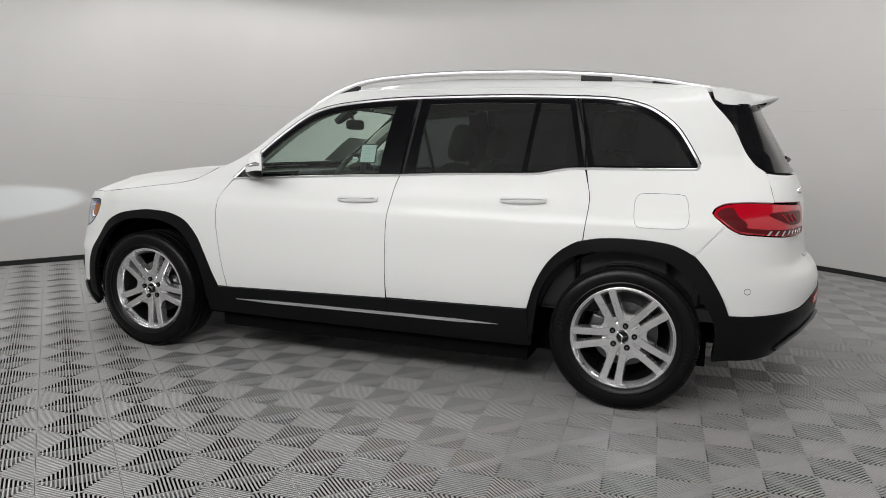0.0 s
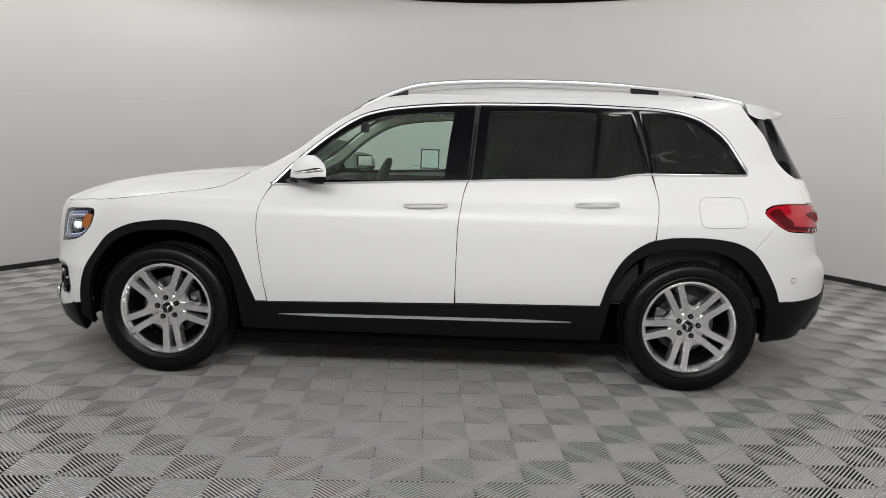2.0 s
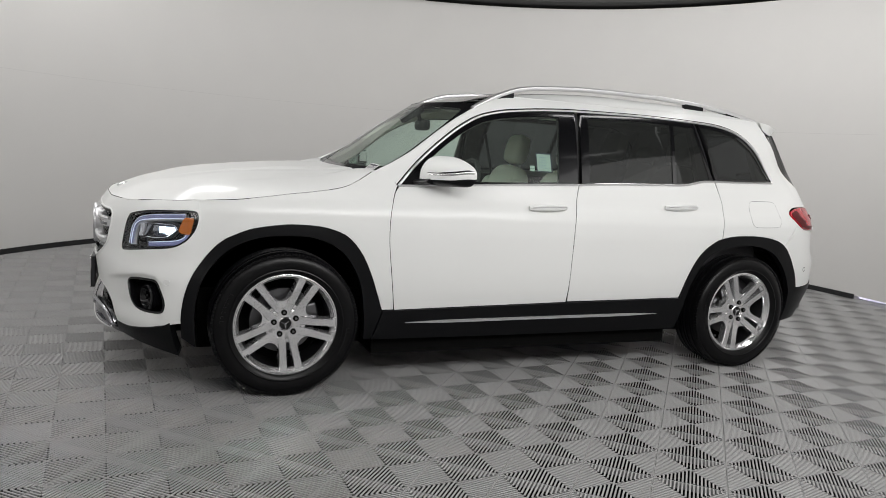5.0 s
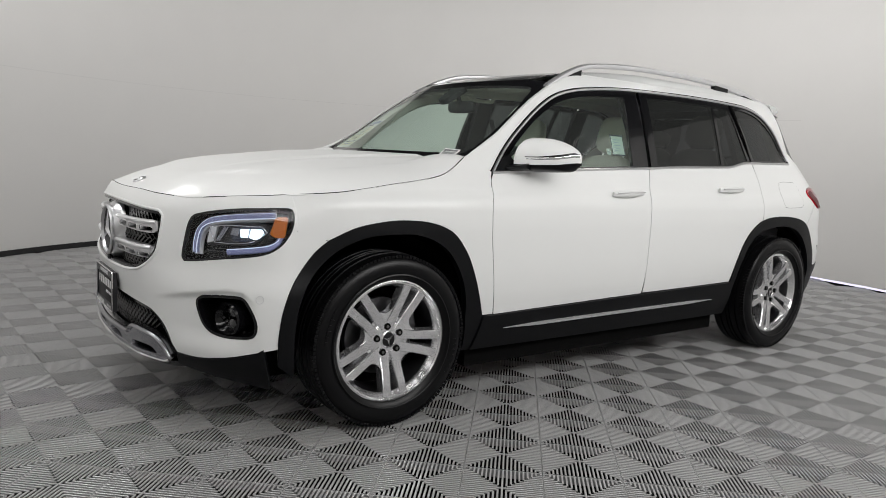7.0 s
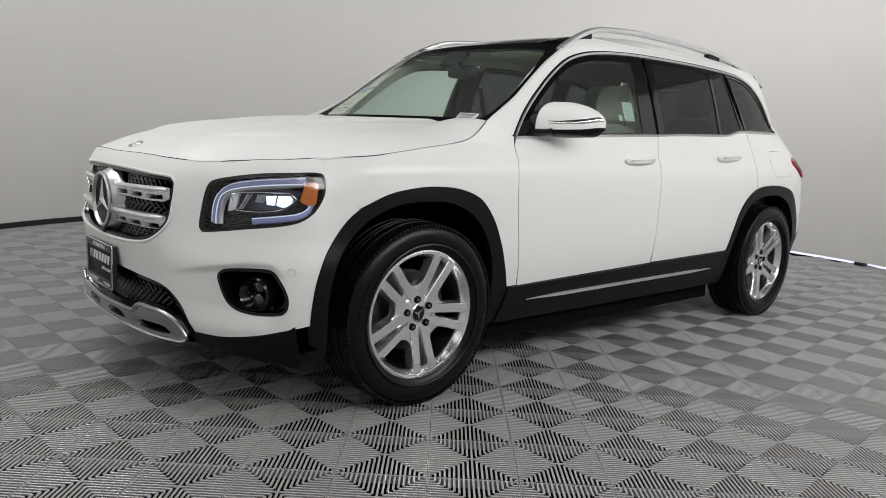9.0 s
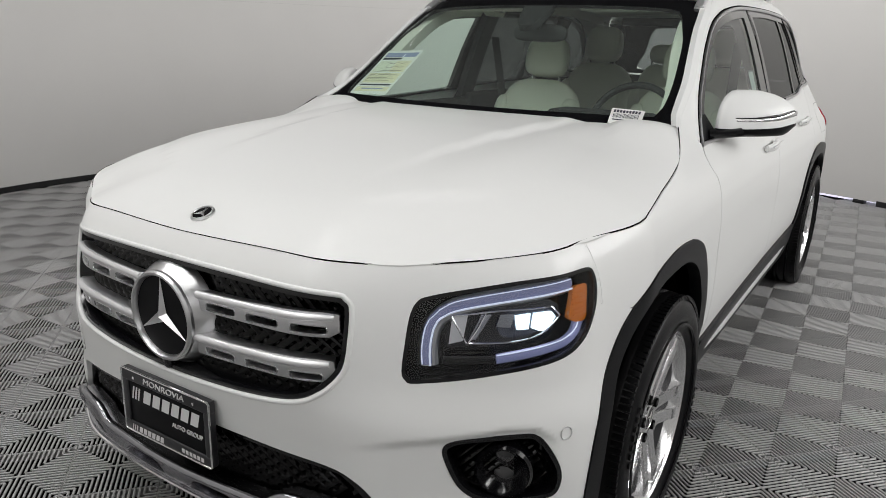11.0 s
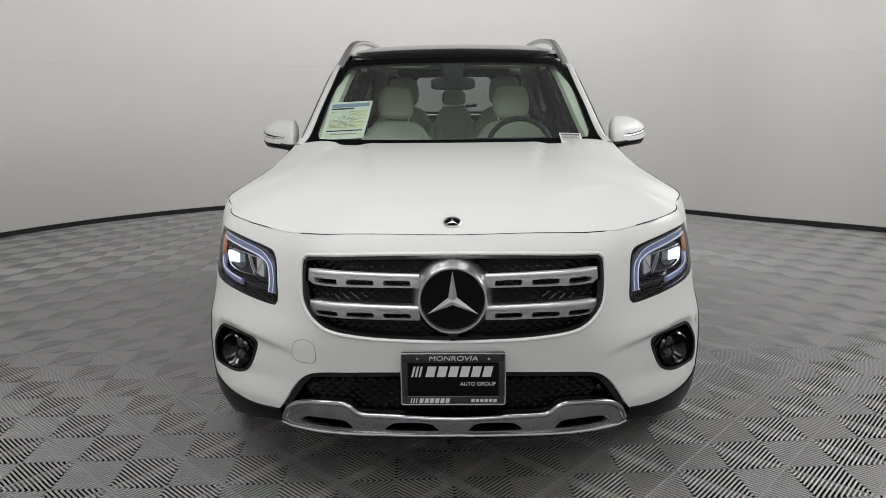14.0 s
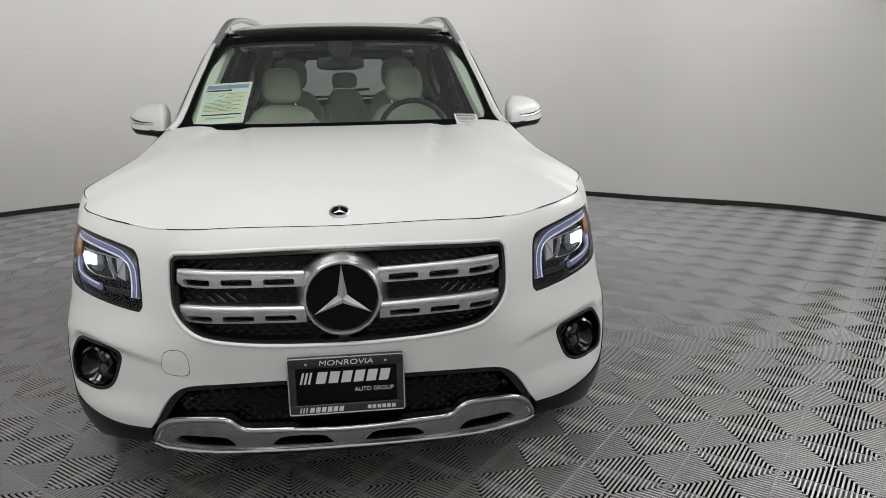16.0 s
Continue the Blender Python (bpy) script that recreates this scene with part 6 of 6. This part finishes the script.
panel("sticker_border", [note(-0.052, 0.049, 1.149, 1.255), note(-0.045, 0.042, 1.156, 1.248)[::-1]], on_skin(-0.0115), INK, sticker, depth=0)
for k in range(5):
    panel("print_line", [note(-0.03, 0.02 - 0.008 * (k % 2), 1.172 + 0.014 * k, 1.176 + 0.014 * k)], on_skin(-0.0118), SMALLPRINT, sticker, depth=0)
small = tagged(panel("window_label", [note(-0.092, -0.062, 1.152, 1.182)], on_skin(-0.0125), STICK, None, depth=0.0005), "small pale label on the front side window", "label")
panel("label_line", [note(-0.09, -0.064, 1.164, 1.167)], on_skin(-0.0115), INK, small, depth=0)
# ---- the booth ----
CENTRE = (0.3, 0.5)
FLOOR = material("grey_tile_plastic", (0.38, 0.378, 0.377), 0.28, 0, 0, 0.12, 30, 0.04, 0.14, random=0.02, spec=1.0)
SUB = material("dark_subfloor", (0.004, 0.004, 0.004), 0.8, 0, 0, 0.3, 10, 0, 0.3, spec=0.05)
WALL = material("pale_grey_wall", (0.64, 0.63, 0.615), 0.75, 0, 0, 0.015, 20, 0.06, 0.05)
BASE = material("black_skirting", (0.012, 0.012, 0.013), 0.5, 0, 0, 0.2, 20, 0.05, 0.2)
CEIL = material("dark_ceiling", (0.06, 0.06, 0.06), 0.9, 0, 0, 0.03, 10, 0, 0.04)
OUTSIDE = material("daylight_beyond", (0.7, 0.7, 0.75), 0.9, emit=(0.82, 0.8, 1.0), power=1.1)

radius = monotone((-180, -96, -82, -70, -50, -20, 20, 60, 100, 140, 160, 172, 184, 200), (5.6, 5.6, 5.4, 5.15, 4.5, 4.33, 4.37, 4.45, 4.5, 4.45, 4.5, 4.75, 5.2, 5.6))
turn_at = lambda deg: ((deg + 160) % 360) - 160


def ring_point(deg, r_more=0.0):
    r = float(radius(turn_at(deg))) + r_more
    return CENTRE[0] + r * math.cos(radians(deg)), CENTRE[1] + r * math.sin(radians(deg))


def curved(name, a0, a1, z0, z1, mat, inner=0.0, thick=0.08, steps=None, label="", kind="structure", parent=None):
    bm = bmesh.new()
    n = steps or max(4, int((a1 - a0) / 1.5))
    rows = []
    for k in range(n + 1):
        d = a0 + (a1 - a0) * k / n
        (xi, yi), (xo, yo) = ring_point(d, inner), ring_point(d, inner + thick)
        rows.append([bm.verts.new(p) for p in ((xi, yi, z0), (xi, yi, z1), (xo, yo, z1), (xo, yo, z0))])
    for a, b in zip(rows, rows[1:]):
        for j in range(4):
            bm.faces.new((a[j], a[(j + 1) % 4], b[(j + 1) % 4], b[j]))
    bm.faces.new(rows[0])
    bm.faces.new(rows[-1])
    bmesh.ops.recalc_face_normals(bm, faces=bm.faces)
    ob = part(name, bm, mat, parent, label)
    if kind and not parent:
        tagged(ob, kind=kind)
    return ob


GATE = (-22.5, 4.0)
wall = curved("wall_round", 4.0, 337.5, 0.0, 3.1, WALL, label="pale grey curved booth wall")
gate_wall = curved("gate_panel", GATE[0], GATE[1], 0.035, 3.1, WALL, label="pale grey curved gate section, clear of the floor")
curved("skirting", 4.0, 337.5, 0.0, 0.05, BASE, inner=-0.012, thick=0.014, label="black rubber skirting")
for d in (-12.5, -20.5):
    x, y = ring_point(d)
    bm = bmesh.new()
    cube(bm, -0.03, 0.03, -0.05, 0.05, 0.0, 0.036, 0.006, Matrix.Translation((x + 0.03, y, 0)) @ pose(0, 0, 0, 0, 0, d))
    part("gate_foot", bm, BASE, gate_wall)
curved("backdrop_daylight", GATE[0] - 1, GATE[1] + 1, -0.01, 0.12, OUTSIDE, inner=0.16, thick=0.01, label="bright daylight beyond the gate", kind="structure")
SEAM = material("wall_joint", (0.5, 0.49, 0.48), 0.8, 0, 0, 0.05, 20)
for d0, d1, z in ((4, 337, 1.66),):
    curved("wall_seam", d0, d1, z, z + 0.0018, SEAM, inner=-0.001, thick=0.002, label="thin horizontal joint in the wall covering")
bm = bmesh.new()
rings = [[bm.verts.new((*(ring_point(d, 0.2) if r is None else (CENTRE[0] + r * math.cos(radians(d)), CENTRE[1] + r * math.sin(radians(d)))), z)) for d in range(-160, 200, 4)] for r, z in ((None, 3.14), (4.2, 3.14), (4.2, 4.2))]
for a, b in zip(rings, rings[1:]):
    for k in range(len(a)):
        bm.faces.new((a[k], a[(k + 1) % len(a)], b[(k + 1) % len(a)], b[k]))
bm.faces.new(rings[-1])
tagged(part("ceiling", bm, CEIL), "dark ceiling with a raised round middle", kind="structure")
bm = bmesh.new()
cube(bm, -7, 7, -6.5, 7, -0.1, -0.03)
floor = tagged(part("floor", bm, SUB), "ribbed grey plastic tile floor over a dark base", kind="structure")

# ribbed diamond tiles
CELL, TURN, ORIGIN = 0.1997, radians(3.34), (-0.156, -1.684)
SIDE = CELL * math.sqrt(2)


def tile_geometry():
    """Vertices and faces of one tile: four fields of ribs that run out from the middle, and a thin rim."""
    verts, faces = [], []

    def rib(p, q, w, top=0.0, low=None):
        p, q = np.array(p), np.array(q)
        d = (q - p) / (np.linalg.norm(q - p) + 1e-9)
        n = np.array((-d[1], d[0])) * w / 2
        k = len(verts)
        profile = ((-0.8, top - 0.0049), (-1.0, top - 0.0042), (-1.0, top - 0.001), (-0.75, top - 0.0003), (-0.35, top), (0.35, top), (0.75, top - 0.0003), (1.0, top - 0.001), (1.0, top - 0.0042), (0.8, top - 0.0049))
        if low is not None:
            profile = ((-1.0, low),) + profile[2:8] + ((1.0, low),)
        for e in (p, q):
            for off, z in profile:
                verts.append((*(e + n * off), z))
        m = len(profile)
        for j in range(m - 1):
            faces.append((k + j, k + j + 1, k + m + j + 1, k + m + j))
    count = 19
    h = SIDE / 2 - 0.0028
    for a in range(4):
        c, s = math.cos(a * math.pi / 2), math.sin(a * math.pi / 2)
        for j in range(count):
            t = (j + 0.5) / count * 2 * h - h
            p, q = (abs(t) + 0.001, t), (h, t)
            rib((p[0] * c - p[1] * s, p[0] * s + p[1] * c), (q[0] * c - q[1] * s, q[0] * s + q[1] * c), 0.0069)
        e = SIDE / 2 - 0.0018
        rib((e * c + e * s, e * s - e * c), (e * c - e * s, e * s + e * c), 0.0022, -0.0014, -0.03)
    return np.array(verts), np.array(faces)


tile_v, tile_f = tile_geometry()
spin = TURN + math.pi / 4
rot = np.array(((math.cos(spin), -math.sin(spin)), (math.sin(spin), math.cos(spin))))
tile_v[:, :2] = tile_v[:, :2] @ rot.T
tile_mesh = bpy.data.meshes.new("floor_tile")
tile_mesh.from_pydata(tile_v.tolist(), [], tile_f.tolist())
tile_mesh.materials.append(FLOOR)
centres = []
for i in range(-60, 61):
    for j in range(-60, 61):
        if (i + j) % 2:
            x = ORIGIN[0] + CELL * (i * math.cos(TURN) - j * math.sin(TURN))
            y = ORIGIN[1] + CELL * (i * math.sin(TURN) + j * math.cos(TURN))
            d = math.degrees(math.atan2(y - CENTRE[1], x - CENTRE[0]))
            if math.hypot(x - CENTRE[0], y - CENTRE[1]) < float(radius(turn_at(d))) + 0.1:
                centres.append((x, y))
# the stretch in front of the car's left flank and nose is built tile by tile
nearness = sorted(centres, key=lambda p: min(math.hypot(p[0] - a, p[1] - b) for a, b in ((0.6, -2.0), (-0.8, -2.2), (-1.8, -1.8), (-2.6, -1.2), (-2.7, 0.3), (-2.4, 1.2), (1.8, -1.8))))
for x, y in nearness[:300]:
    ob = new("floor_tile", tile_mesh)
    ob.parent, ob.location = floor, (x, y, random.uniform(-0.0004, 0.0004))
rest = nearness[300:]
v = np.concatenate([tile_v + (x, y, 0) for x, y in rest])
f = np.concatenate([tile_f + k * len(tile_v) for k in range(len(rest))])
far_mesh = bpy.data.meshes.new("floor_tiles")
far_mesh.from_pydata(v.tolist(), [], f.tolist())
far_mesh.materials.append(FLOOR)
ob = tagged(new("far_floor_tiles", far_mesh), kind="stuff")
ob.parent = floor
